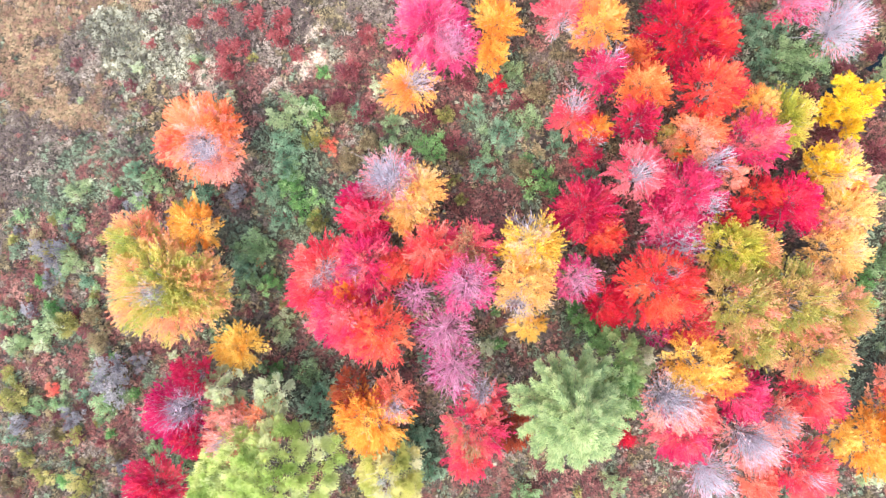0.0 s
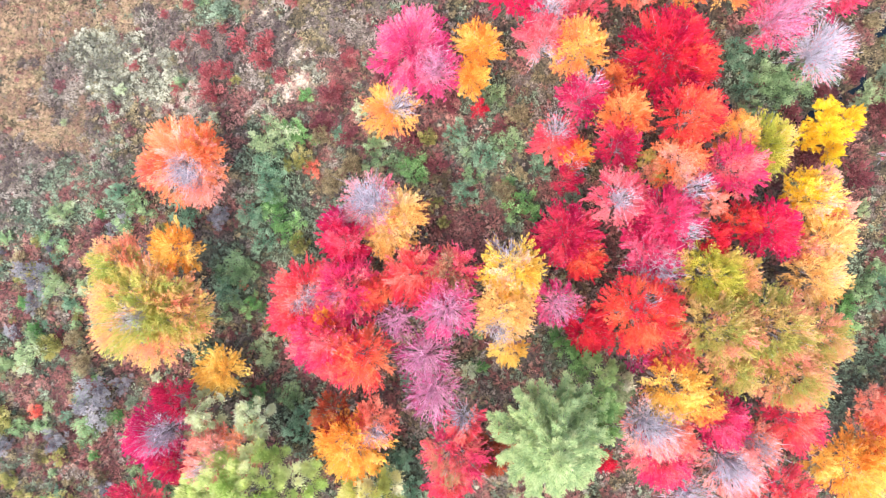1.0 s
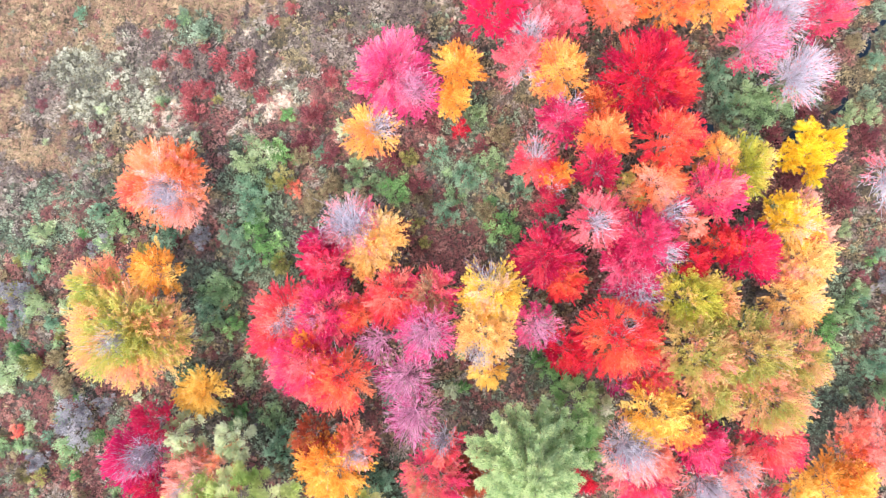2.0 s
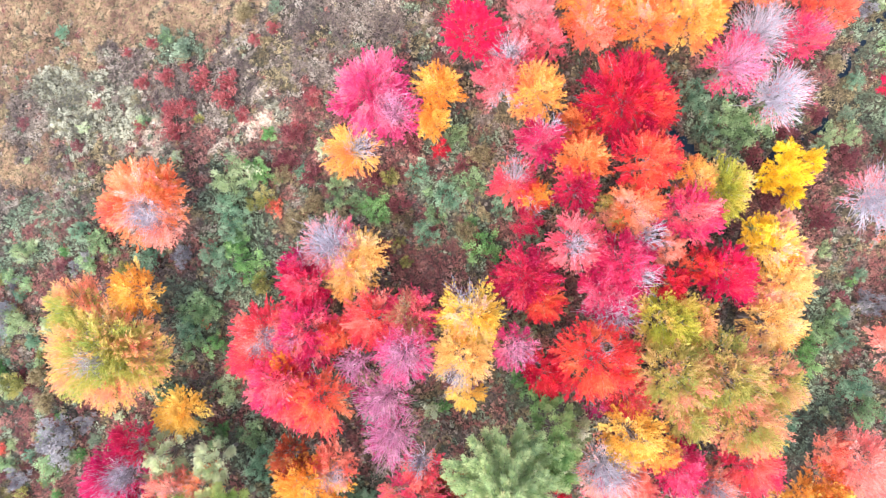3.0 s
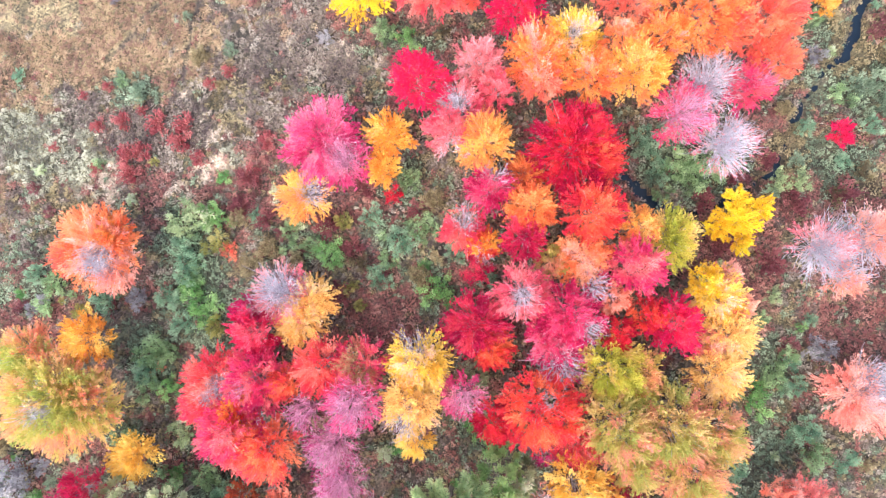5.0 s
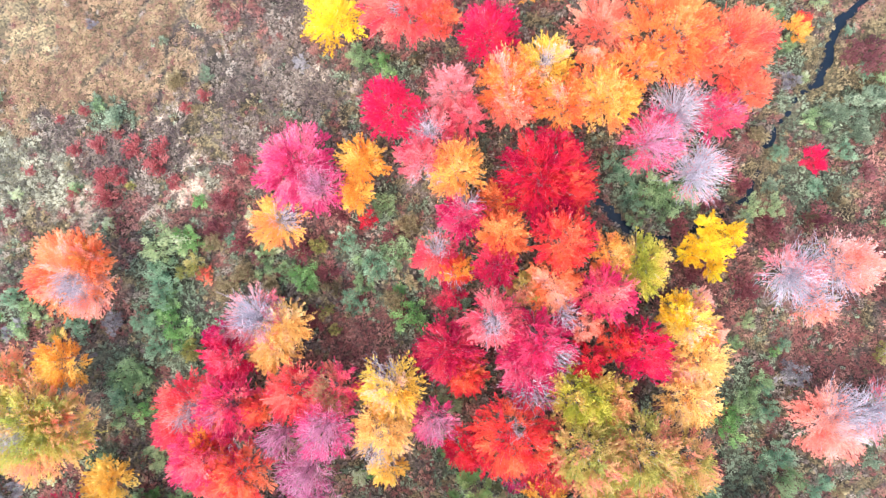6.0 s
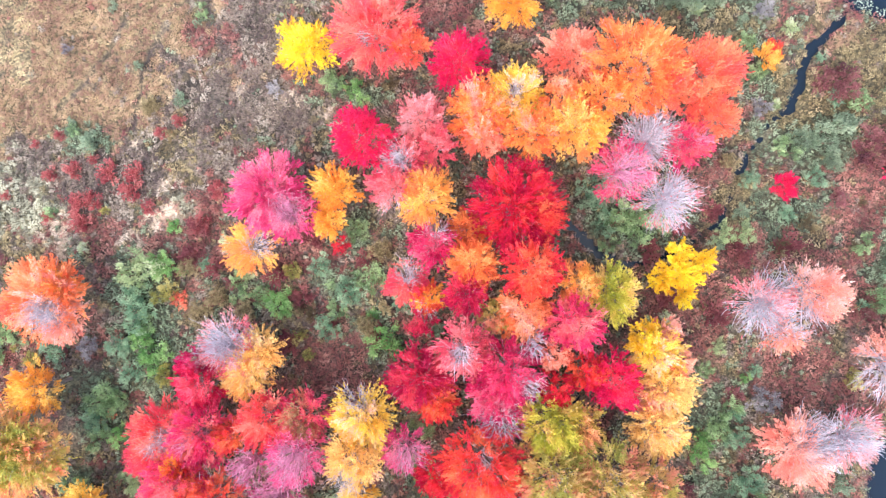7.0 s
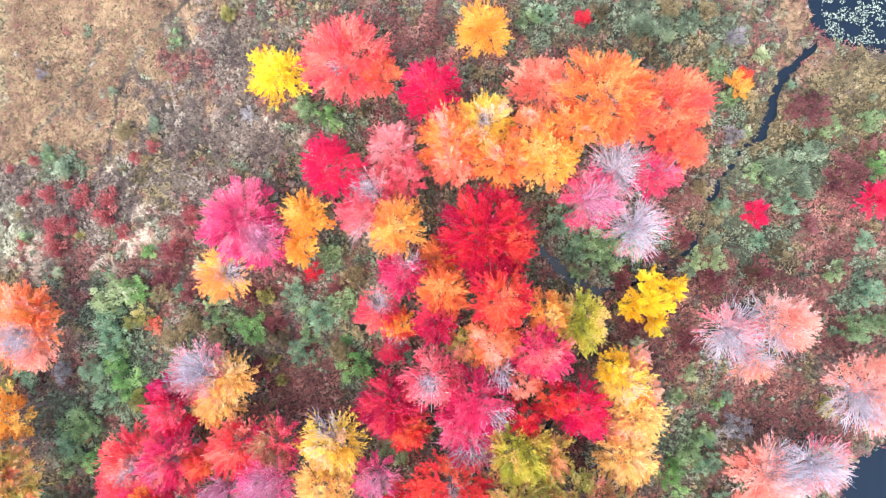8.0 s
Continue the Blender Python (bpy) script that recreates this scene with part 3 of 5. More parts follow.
def plumes(rng, cx, cy, low, high, r, bare, leaf_per_m2=355, plume_per_m2=3.7, forks=4, turning=0.0, peep=0.07, ragged=1.0, broad=1.0, stark=False, longest=1.6):
    """One crown of feathery sprays that point up and outward, as a maple's do; returns what crown() returns."""
    area = math.pi * r * r
    many = max(8, int(area * plume_per_m2))
    count = many * forks
    per = max(8, int(leaf_per_m2 * area / count))
    th = (np.arange(many) * 2.39996 + rng.uniform(0, 6.283) + rng.normal(0, 0.25, many)) % 6.28318
    u = np.sqrt((np.arange(many) + rng.uniform(0.1, 0.9, many)) / many)
    ph = rng.uniform(0, 6.283, 3)
    rim = 1 + ragged * (0.055 * np.sin(2 * th + ph[0]) + 0.045 * np.sin(3 * th + ph[1]) + 0.05 * np.sin(rng.integers(6, 10) * th + ph[2]))
    rho = r * u * rim * rng.uniform(1 - 0.07 * ragged, 1 + 0.06 * ragged, many)
    z = low + (high - low) * np.sqrt(np.clip(1 - (0.93 * u) ** 2, 0, 1)) * rng.uniform(0.84, 1.04, many)
    tip = np.stack([cx + rho * np.cos(th), cy + rho * np.sin(th), z], 1)
    aim = unit((tip - np.array([cx, cy, low])) * np.array([1, 1, 0.62]) + rng.normal(0, 0.12, (many, 3)))
    run = np.clip(0.55 * r, 0.35, longest) * rng.uniform(0.75, 1.25, (many, 1))
    base = tip - aim * run
    hue = int(rng.integers(1, 9999))
    tone = 0.5 + 0.42 * wave(tip[:, 0], tip[:, 1], 3.6, hue) + rng.normal(0, 0.13, many) + turning * (u - 0.6)
    b = np.repeat(np.arange(many), forks)
    u, rho, th, aim, run, base = u[b], rho[b], th[b], aim[b], run[b], base[b]
    tip = base + run * unit(aim + rng.normal(0, 0.24, (count, 3))) * rng.uniform(0.6, 1.12, (count, 1))
    tone = tone[b] + rng.normal(0, 0.05, count)
    start = np.stack([cx + 0.12 * rho * np.cos(th), cy + 0.12 * rho * np.sin(th), low + (tip[:, 2] - low) * rng.uniform(0.0, 0.35, count)], 1)
    s = rng.uniform(0, 1, (count, per, 1)) ** 0.85
    off = rng.normal(0, 1, (count, per, 3))
    at = base[:, None] + s * (tip - base)[:, None] + off * broad * (0.035 + 0.115 * min(1.0, r / 2) * (1 - s) ** 0.6)
    way = unit(tip - base)[:, None] + 0.3 * off
    tone = np.clip(tone[:, None] + 0.4 * turning * (s[..., 0] - 0.5), 0, 1)
    at, way, tone = at.reshape(-1, 3), way.reshape(-1, 3), tone.ravel()
    owner = np.repeat(np.arange(count), per)
    gone, bald = np.zeros(len(at)), np.zeros(count)
    for bx, by, br in bare:
        gone = np.maximum(gone, np.clip(1.5 - np.hypot(at[:, 0] - bx, at[:, 1] - by) / br, 0, 0.97))
        bald = np.maximum(bald, np.clip(1.6 - np.hypot(tip[:, 0] - bx, tip[:, 1] - by) / br, 0, 1))
    keep = rng.uniform(0, 1, len(at)) > gone
    at, way, tone, owner = at[keep], way[keep], tone[keep], owner[keep]
    verts, _ = blades(rng, at, way, 0.2, 0.095, 0.8, 0.32)
    drawn = np.flatnonzero(rng.uniform(0, 1, count) < peep * (1.5 - u) + (0.36 if stark else 0.5) * bald)
    paths = bend(start[drawn], base[drawn] + rng.normal(0, 0.16, (len(drawn), 3)) * bald[drawn, None], tip[drawn] + (0.06 + 0.2 * bald[drawn, None]) * (tip - base)[drawn], 3)
    # side twigs on the bare boughs
    b = np.flatnonzero(bald > 0.35)
    if len(b):
        b = np.repeat(b, 2)[rng.uniform(0, 1, 2 * len(b)) < 0.8]
        f = rng.uniform(0.35, 0.9, (len(b), 1))
        root = (1 - f) ** 2 * start[b] + 2 * f * (1 - f) * base[b] + f**2 * tip[b]
        end = root + (unit(tip[b] - start[b]) + rng.normal(0, 0.42, (len(b), 3))) * rng.uniform(0.4, 1.1, (len(b), 1)) * np.array([1, 1, 0.8])
        paths = np.concatenate([paths, bend(root, (root + end) / 2 + rng.normal(0, 0.12, root.shape), end, 3)])
        drawn = np.concatenate([drawn, b])
    return paths, drawn, verts.reshape(-1, 3, 3), owner, tone, start, tip


def leafage(name, pal, verts, tone, parent, label=""):
    """Leaves (n, 3, 3) with a tone each, as one part."""
    return part(name, mesh_of(name, verts.reshape(-1, 3), np.arange(3 * len(verts)).reshape(-1, 3), [LEAF[pal]], np.repeat(tone, 3)), parent, label)


COLOURS = {
    "orange": "bright orange", "orange_salmon": "orange and salmon", "orange_red": "orange-red", "rust_orange": "rust-orange", "rust": "rust-brown", "amber": "amber", "amber_red": "amber and red",
    "amber_salmon": "amber and salmon", "gold": "golden", "gold_salmon": "gold and salmon", "yellow": "bright yellow", "yellow_blush": "yellow and blush", "pale_amber": "pale amber",
    "yellow_green": "yellow-green", "olive_gold": "olive and gold", "olive_red": "olive and red", "olive_salmon": "olive and salmon", "green_orange": "green and orange", "lime": "lime green",
    "pale_lime": "pale lime", "sage": "pale sage", "sage_green": "sage green", "pale_sage": "pale sage", "salmon": "salmon", "coral": "coral red", "coral_pale": "pale coral", "coral_orange": "coral and orange",
    "coral_olive": "coral and olive", "red": "red", "red_deep": "deep red", "red_orange": "red and orange", "red_salmon": "red and salmon", "scarlet": "vivid scarlet", "crimson": "crimson",
    "crimson_pink": "crimson and pink", "rose": "rose red", "rose_coral": "rose and coral", "magenta": "magenta", "pink": "magenta pink", "purple": "purple",
    "blush": "pale pink", "blush_rose": "blush rose", "blush_coral": "pink and coral", "blush_amber": "pink and amber",
    "green": "dull green", "deep": "dark green", "fresh": "fresh green", "olive": "olive", "lemon": "yellow-green", "ember": "orange-red", "moss": "grey-green", "mist": "pale silvery green", "ash": "ash-grey", "plum": "plum brown", "berry": "blueberry red", "maroon": "dusky maroon",
}  # fmt: skip
# how far the hue runs from the heart of the crown to the tips
TURNING = {"orange_salmon": -0.85, "green_orange": 0.5, "olive_red": 0.3, "olive_gold": 0.5, "yellow_green": 0.5, "olive_salmon": 0.3, "coral_olive": -0.5, "lime": 0.0, "sage": 0.0, "mist": 0.0}
CROWNS = []
ROSY = {"magenta", "rose", "pink", "purple", "crimson", "crimson_pink", "rose_coral"}


def tree(x, y, h, lobes, bare=(), ragged=1.0):
    """A broadleaf tree at x, y: its lobes of foliage (dx, dy, radius, palette) and its bare places (dx, dy, radius)."""
    rng = np.random.default_rng(next(SEEDS))
    small = lobes[0][2] < 1.4
    kind = "sapling" if small else "maple_tree"
    if lobes[0][3] in ("lime", "pale_lime"):
        kind = "oak_tree"
    top = new(kind)
    top.location = (x, y, 0)
    hue = COLOURS[lobes[0][3]]
    other = [COLOURS[l[3]] for l in lobes[1:] if l[3] != lobes[0][3]]
    label = f"{hue} autumn tree" + (f" turning {other[0].split(' and ')[0]}" if other else "")
    label += " with bare twigs" if bare else (" in full leaf" if not small else " standing low among green shrubs")
    tagged(top, label, "sapling" if small else "tree", "autumn trees")
    low = 0.36 * h
    girth = 0.022 * h + 0.02
    fork = np.array([0, 0, low * 0.9])
    steps = np.array([[0, 0, -0.15], [0, 0, 0.3], [0.05, 0.03, low * 0.5], fork, [0.08, -0.05, low + 0.3 * (h - low)], [0.02, 0.0, low + 0.62 * (h - low)]])[None]
    steps[0, 2:, :2] += rng.normal(0, 0.08, (4, 2))
    taper = np.array([[1.5, 1.05, 0.9, 0.8, 0.5, 0.15]]) * girth
    verts, faces = tubes(steps, taper, 8)
    part("trunk", mesh_of("trunk", verts, faces, [BARK]), top)
    stark = bool(bare) and bare[0][2] > 0.75 * lobes[0][2]
    twig_wood = TWIG_PINK if lobes[0][3] in ("purple", "pink", "rose_coral") else TWIG
    for i, (dx, dy, r, pal) in enumerate(lobes):
        high = h * (1.0 if i == 0 else rng.uniform(0.86, 0.95))
        grow, habit = plumes, dict(ragged=ragged, stark=stark)
        if kind == "oak_tree":
            habit.update(leaf_per_m2=690, plume_per_m2=2.2, forks=5, broad=2.1, longest=0.65, peep=0.02)
        elif pal in ("sage", "pale_sage", "sage_green", "mist"):
            habit.update(leaf_per_m2=520, plume_per_m2=2.0, forks=5, broad=1.6, longest=0.6, peep=0.02)
        elif r <= 1.3:
            grow, habit = crown, {}
        elif pal in ROSY or "blush" in pal or pal in ("coral", "red_salmon"):
            habit["peep"] = 0.2
            if pal == "purple":
                habit["leaf_per_m2"] = 130
        habit["turning"] = TURNING.get(pal, -0.45)
        paths, drawn, leaves, owner, tone, start, tip = grow(rng, dx, dy, low, high, r * 1.1, bare, **habit)
        CROWNS.append((x + dx, y + dy, r))
        # limbs fan out; each carries the twigs and leaves nearest to it
        many = 2 if small else (5 if i == 0 else 3)
        fan = rng.uniform(0, 6.283) + np.arange(many) * 6.283 / many + rng.normal(0, 0.2, many)
        ends = np.stack([dx + 0.55 * r * np.cos(fan), dy + 0.55 * r * np.sin(fan), np.full(many, low + 0.62 * (high - low))], 1)
        nearest = np.argmin(np.hypot(tip[:, None, 0] - ends[None, :, 0], tip[:, None, 1] - ends[None, :, 1]), 1)
        for j in range(many):
            root = fork + np.array([0, 0, rng.uniform(-0.1, 0.3) * (h - low)])
            knee = root + (ends[j] - root) * np.array([0.5, 0.5, 0.3])
            verts, faces = tubes(bend(root[None], knee[None], ends[j][None], 6), np.linspace(0.45, 0.12, 6)[None] * girth, 5)
            limb = part("limb", mesh_of("limb", verts, faces, [twig_wood if stark else BARK]), top)
            mine = nearest[owner] == j
            if mine.any():
                leafage("foliage", pal, leaves[mine], tone[mine], limb, f"{COLOURS[pal]} autumn leaves")
            mine = nearest[drawn] == j
            if mine.any():
                rad = (1.25 if stark or bare else 1.0) * np.linspace(0.016, 0.009, paths.shape[1])[None] * rng.uniform(0.7, 1.3, (mine.sum(), 1))
                verts, faces = tubes(paths[mine], rad, 3)
                part("brushwood", mesh_of("brushwood", verts, faces, [twig_wood]), limb, "fine pale twigs")
    return top


def pine(x, y, h, lobes):
    """A white pine: whorls of boughs, each with tufts of needles standing up along it."""
    rng = np.random.default_rng(next(SEEDS))
    r = 0.98 * lobes[0][2]
    top = new("pine_tree")
    top.location = (x, y, 0)
    tagged(top, "pale green white pine with tufted feathery boughs", "pine tree")
    steps = np.array([[0, 0, -0.2], [0, 0, 0.4], [0.05, 0.02, h * 0.4], [0.02, 0, h * 0.75], [0, 0, h * 0.98]])[None]
    verts, faces = tubes(steps, np.array([[0.34, 0.26, 0.18, 0.1, 0.02]]), 8)
    part("trunk", mesh_of("trunk", verts, faces, [BARK]), top)
    whorls = 10
    for w in range(whorls):
        f = w / (whorls - 1)
        z0 = h * (0.52 + 0.42 * f)
        reach = r * (0.06 + 0.94 * (1 - f) ** 0.62)
        many = 14 if f < 0.5 else 9
        for b in range(many):
            th = 6.283 * b / many + w * 0.83 + rng.normal(0, 0.1)
            length = reach * rng.uniform(0.84, 1.08)
            root = np.array([0, 0, z0])
            end = np.array([length * math.cos(th), length * math.sin(th), z0 + length * 0.16])
            sag = (root + end) / 2 - np.array([0, 0, 0.1 * length])
            verts, faces = tubes(bend(root[None], sag[None], end[None], 6), np.linspace(0.07, 0.015, 6)[None], 4)
            bough = part("bough", mesh_of("bough", verts, faces, [BARK]), top)
            # shoots fan out along the bough, each a plume of needles
            tufts = max(5, int(length * 3.6))
            s = (0.2 + 0.82 * (np.arange(tufts) + rng.uniform(0, 1, tufts)) / tufts)[:, None]
            mid = (1 - s) ** 2 * root + 2 * s * (1 - s) * sag + s**2 * end
            turn = th + np.where(np.arange(tufts) % 2 == 0, 1, -1) * rng.uniform(0.1, 0.8, tufts)
            out = unit(np.stack([np.cos(turn), np.sin(turn), rng.uniform(0.25, 0.6, tufts)], 1))[:, None]
            per = 84
            f = rng.uniform(0, 1, (tufts, per, 1))
            stray = rng.normal(0, 1, (tufts, per, 3))
            at = mid[:, None] + out * (f * rng.uniform(0.35, 0.65, (tufts, 1, 1)) - 0.05) + stray * (0.115 + 0.06 * (1 - f))
            v, fc = blades(rng, at.reshape(-1, 3), (out + 0.45 * stray).reshape(-1, 3), 0.2, 0.08, 0.8)
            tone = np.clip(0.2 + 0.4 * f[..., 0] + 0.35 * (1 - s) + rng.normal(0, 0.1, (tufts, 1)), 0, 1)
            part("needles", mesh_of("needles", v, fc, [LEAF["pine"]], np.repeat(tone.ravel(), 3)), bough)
    return top


# the trees, one call each
tree(-24.73, 10.18, 7.0, [(0.00, 0.00, 4.01, "orange_salmon"), (1.69, -2.02, 2.51, "blush_amber"), (-2.20, -0.60, 2.30, "orange_red"), (1.60, 1.30, 2.10, "amber_salmon")], [(0.70, -1.40, 1.55)])
tree(-26.88, -3.29, 10.5, [(0.00, 0.00, 5.16, "green_orange"), (-2.60, 4.06, 2.86, "green_orange"), (2.44, -0.23, 3.34, "olive_gold")], [(-0.34, -0.48, 0.86)])
tree(-24.95, 2.02, 8.2, [(0.00, 0.00, 2.56, "amber")])
tree(-21.46, -8.98, 6.0, [(0.00, 0.00, 2.54, "gold")])
tree(-25.86, -14.13, 10.0, [(0.00, 0.00, 3.08, "magenta"), (1.37, 2.90, 2.11, "crimson"), (1.23, -2.38, 1.92, "crimson")], [(1.08, 0.49, 1.44)])
tree(-20.73, -16.24, 9.5, [(0.00, 0.00, 3.28, "blush_amber"), (2.06, 1.28, 2.02, "orange_salmon")], [(-0.64, -0.35, 0.67)])
tree(-17.40, -19.62, 11.5, [(0.00, 0.00, 5.41, "lime"), (-4.42, -0.92, 2.70, "lime")])
tree(-28.99, -21.69, 7.0, [(0.00, 0.00, 3.12, "crimson")])
tree(-9.06, -14.84, 9.0, [(0.00, 0.00, 3.36, "amber"), (-1.70, 2.62, 2.02, "rust"), (1.93, 1.70, 2.31, "salmon")], [(2.41, 1.23, 0.75)])
tree(-7.23, -19.90, 8.0, [(0.00, 0.00, 3.02, "pale_lime")], [(-0.49, -0.01, 0.88)])
tree(-22.00, -12.28, 8.0, [(0.00, 0.00, 1.87, "mist"), (-0.35, -2.22, 1.78, "mist")])
tree(-17.70, -12.97, 8.0, [(0.00, 0.00, 1.87, "mist")])
tree(-13.38, -1.91, 8.0, [(0.00, 0.00, 3.23, "red_salmon"), (-0.99, -1.96, 2.45, "coral"), (0.64, -1.22, 1.57, "salmon")], [(1.24, 0.00, 1.17), (-0.25, -0.98, 0.69)])
tree(-9.47, -1.38, 9.5, [(0.00, 0.00, 3.15, "rose_coral"), (2.49, -0.23, 1.91, "coral_orange")], [(-0.72, -0.48, 0.76)])
tree(-11.22, -5.60, 10.5, [(0.00, 0.00, 3.11, "rose_coral"), (0.38, 1.79, 1.60, "amber_red"), (1.19, -1.87, 2.35, "coral")])
tree(-8.28, -6.99, 10.5, [(0.00, 0.00, 3.10, "coral_orange")], [(0.14, 3.05, 0.66)])
tree(-9.61, 2.71, 8.5, [(0.00, 0.00, 2.42, "crimson_pink")])
tree(-7.53, 6.03, 7.5, [(0.00, 0.00, 2.94, "blush"), (2.60, -0.64, 2.65, "pale_amber"), (1.53, -2.36, 2.75, "pale_amber"), (-2.97, -1.56, 1.60, "magenta")], [(-0.25, 0.64, 2.05)])
tree(-3.77, -0.19, 8.8, [(0.00, 0.00, 2.78, "red_salmon")])
tree(-0.32, 0.05, 9.0, [(0.00, 0.00, 2.67, "coral_olive")])
tree(-0.64, -2.86, 11.0, [(0.00, 0.00, 2.80, "pink")], [(0.00, -0.10, 2.15)])
tree(-4.92, -3.99, 9.5, [(0.00, 0.00, 1.71, "purple")], [(0.00, 0.24, 1.99)])
tree(-2.56, -7.11, 9.0, [(0.00, 0.00, 2.58, "purple")], [(0.14, -0.09, 2.10)])
tree(-1.83, -10.37, 9.5, [(0.00, 0.00, 2.56, "purple")], [(0.19, -0.09, 2.27)])
tree(4.99, 0.42, 9.5, [(0.00, -0.20, 3.05, "yellow_blush")], [(-0.70, 2.20, 1.25)])
tree(4.26, -3.22, 10.0, [(0.00, 0.00, 2.90, "pale_amber"), (0.23, -3.27, 1.68, "gold")], [(-0.70, -1.64, 1.12)])
tree(8.65, -2.55, 9.0, [(0.00, 0.00, 2.17, "pink")], [(0.40, -0.30, 1.55)])
tree(0.06, -15.43, 11.0, [(0.00, 0.00, 2.86, "coral_olive"), (-0.46, -2.32, 2.03, "coral"), (0.69, 2.78, 1.85, "coral")], [(0.46, 3.93, 1.20)])
tree(3.28, -16.08, 6.0, [(0.00, 0.00, 2.28, "rust")])
pine(7.55, -12.52, 18.0, [(0.00, 0.00, 4.64, "pine")])
tree(11.70, -9.55, 11.0, [(0.00, 0.00, 2.65, "sage_green"), (1.58, 0.47, 1.65, "pale_sage"), (0.68, -2.73, 1.83, "sage_green")])
tree(13.27, -16.67, 5.0, [(0.00, 0.00, 1.10, "red")])
tree(15.16, -3.16, 12.5, [(0.00, 0.00, 3.56, "red_orange")], [(0.44, 1.42, 0.53)])
tree(11.36, -4.67, 9.0, [(0.00, 0.00, 2.17, "red")])
tree(18.26, -6.37, 9.5, [(0.00, 0.00, 2.42, "coral"), (-2.84, -0.81, 1.39, "purple")])
tree(9.72, 3.34, 7.4, [(0.00, 0.00, 3.09, "crimson"), (1.67, -2.08, 2.13, "red_orange")])
tree(17.62, 4.55, 11.5, [(0.00, 0.00, 2.98, "rose"), (-1.33, -2.03, 2.70, "rose")], [(1.77, -1.13, 0.99)])
tree(21.58, 3.06, 9.5, [(0.00, 0.00, 1.76, "red")])
tree(16.89, 0.74, 10.0, [(0.00, 0.00, 2.49, "rose")], [(0.00, -0.23, 2.12)])
tree(13.72, 6.43, 11.0, [(0.00, 0.00, 2.65, "blush_rose")], [(-0.22, -0.23, 1.00)])
tree(8.72, 11.73, 7.0, [(0.00, 0.00, 2.34, "coral"), (1.78, -1.23, 1.75, "amber_red")], [(0.10, 0.97, 1.07)])
tree(10.26, 9.77, 7.0, [(0.00, 0.00, 0.97, "crimson")], [(0.10, -0.24, 0.88)])
tree(9.92, 8.19, 6.0, [(0.00, 0.00, 1.28, "crimson")])
tree(13.92, 10.96, 9.0, [(0.00, 0.00, 2.26, "crimson")])
tree(14.57, 13.64, 9.2, [(0.00, 0.00, 2.53, "orange")])
tree(10.99, 15.37, 9.0, [(0.00, 0.00, 2.36, "rose")], [(0.61, 1.55, 1.13)])
tree(18.17, 18.41, 9.5, [(0.00, 0.00, 4.28, "red_deep"), (2.00, -0.60, 2.40, "red_orange")])
tree(10.50, 19.10, 10.0, [(0.00, 0.00, 2.69, "gold_salmon")])
tree(7.62, 20.15, 9.0, [(0.00, 0.00, 2.46, "blush_rose")], [(0.23, -2.37, 1.32)])
tree(13.99, 16.64, 7.5, [(0.00, 0.00, 1.92, "rust_orange")])
tree(-3.83, 19.76, 7.8, [(0.00, 0.00, 3.70, "pink"), (1.95, -1.98, 2.53, "pink")], [(2.19, -1.74, 1.46)])
tree(2.03, 20.25, 6.6, [(0.00, 0.00, 2.27, "amber"), (-0.59, -2.95, 1.77, "amber")])
tree(-5.92, 14.87, 5.0, [(0.00, 0.00, 2.74, "gold_salmon")], [(1.17, 0.39, 1.22)])
tree(2.13, 15.08, 3.0, [(0.00, 0.00, 0.78, "red")])
tree(19.45, 12.99, 12.0, [(0.00, 0.00, 2.77, "red_orange")])
tree(23.39, 11.84, 9.5, [(0.00, 0.00, 2.13, "gold_salmon")])
tree(26.27, 11.02, 8.7, [(0.00, 0.00, 2.71, "yellow_green")])
tree(18.71, 9.50, 10.0, [(0.00, 0.00, 2.58, "orange_salmon")])
tree(16.35, 9.03, 8.5, [(0.00, 0.00, 1.70, "olive_red")])
tree(22.81, 8.72, 12.0, [(0.00, 0.00, 2.58, "rose_coral")])
tree(19.52, 7.00, 12.5, [(0.00, 0.00, 1.24, "blush")], [(0.00, 0.00, 1.51)])
tree(21.35, 6.07, 9.5, [(0.00, 0.00, 1.58, "salmon")])
tree(26.25, 3.75, 10.5, [(0.00, 0.00, 2.50, "scarlet")])
tree(24.25, 4.47, 9.0, [(0.00, 0.00, 1.86, "red_orange")])
tree(32.98, 12.63, 4.6, [(0.00, 0.00, 1.95, "yellow"), (2.10, 1.10, 1.35, "yellow"), (-1.70, -0.50, 1.35, "yellow"), (-0.10, 1.80, 1.32, "yellow"), (0.30, -1.80, 1.32, "yellow")], ragged=1.6)
tree(29.99, 6.25, 9.5, [(0.00, 0.00, 2.67, "yellow_blush"), (-0.98, 0.93, 1.70, "yellow"), (1.80, -0.90, 1.40, "salmon"), (0.90, 1.70, 1.35, "blush_amber")])
tree(30.80, 3.03, 9.5, [(0.00, 0.00, 2.66, "pale_amber"), (-1.30, -1.00, 1.70, "blush_amber")])
tree(29.90, -0.18, 10.0, [(0.00, 0.00, 2.65, "pale_amber")])
tree(21.09, 0.05, 11.0, [(0.00, 0.00, 2.99, "yellow_green"), (2.43, -0.45, 2.26, "olive_gold")])
tree(21.47, -4.38, 12.5, [(0.00, 0.00, 3.71, "olive_red")])
tree(25.77, -4.36, 12.5, [(0.00, 0.00, 3.70, "olive_red")])
tree(29.42, -4.82, 12.0, [(0.00, 0.00, 2.56, "olive_salmon")])
tree(27.27, -8.15, 12.0, [(0.00, 0.00, 3.10, "olive_salmon")])
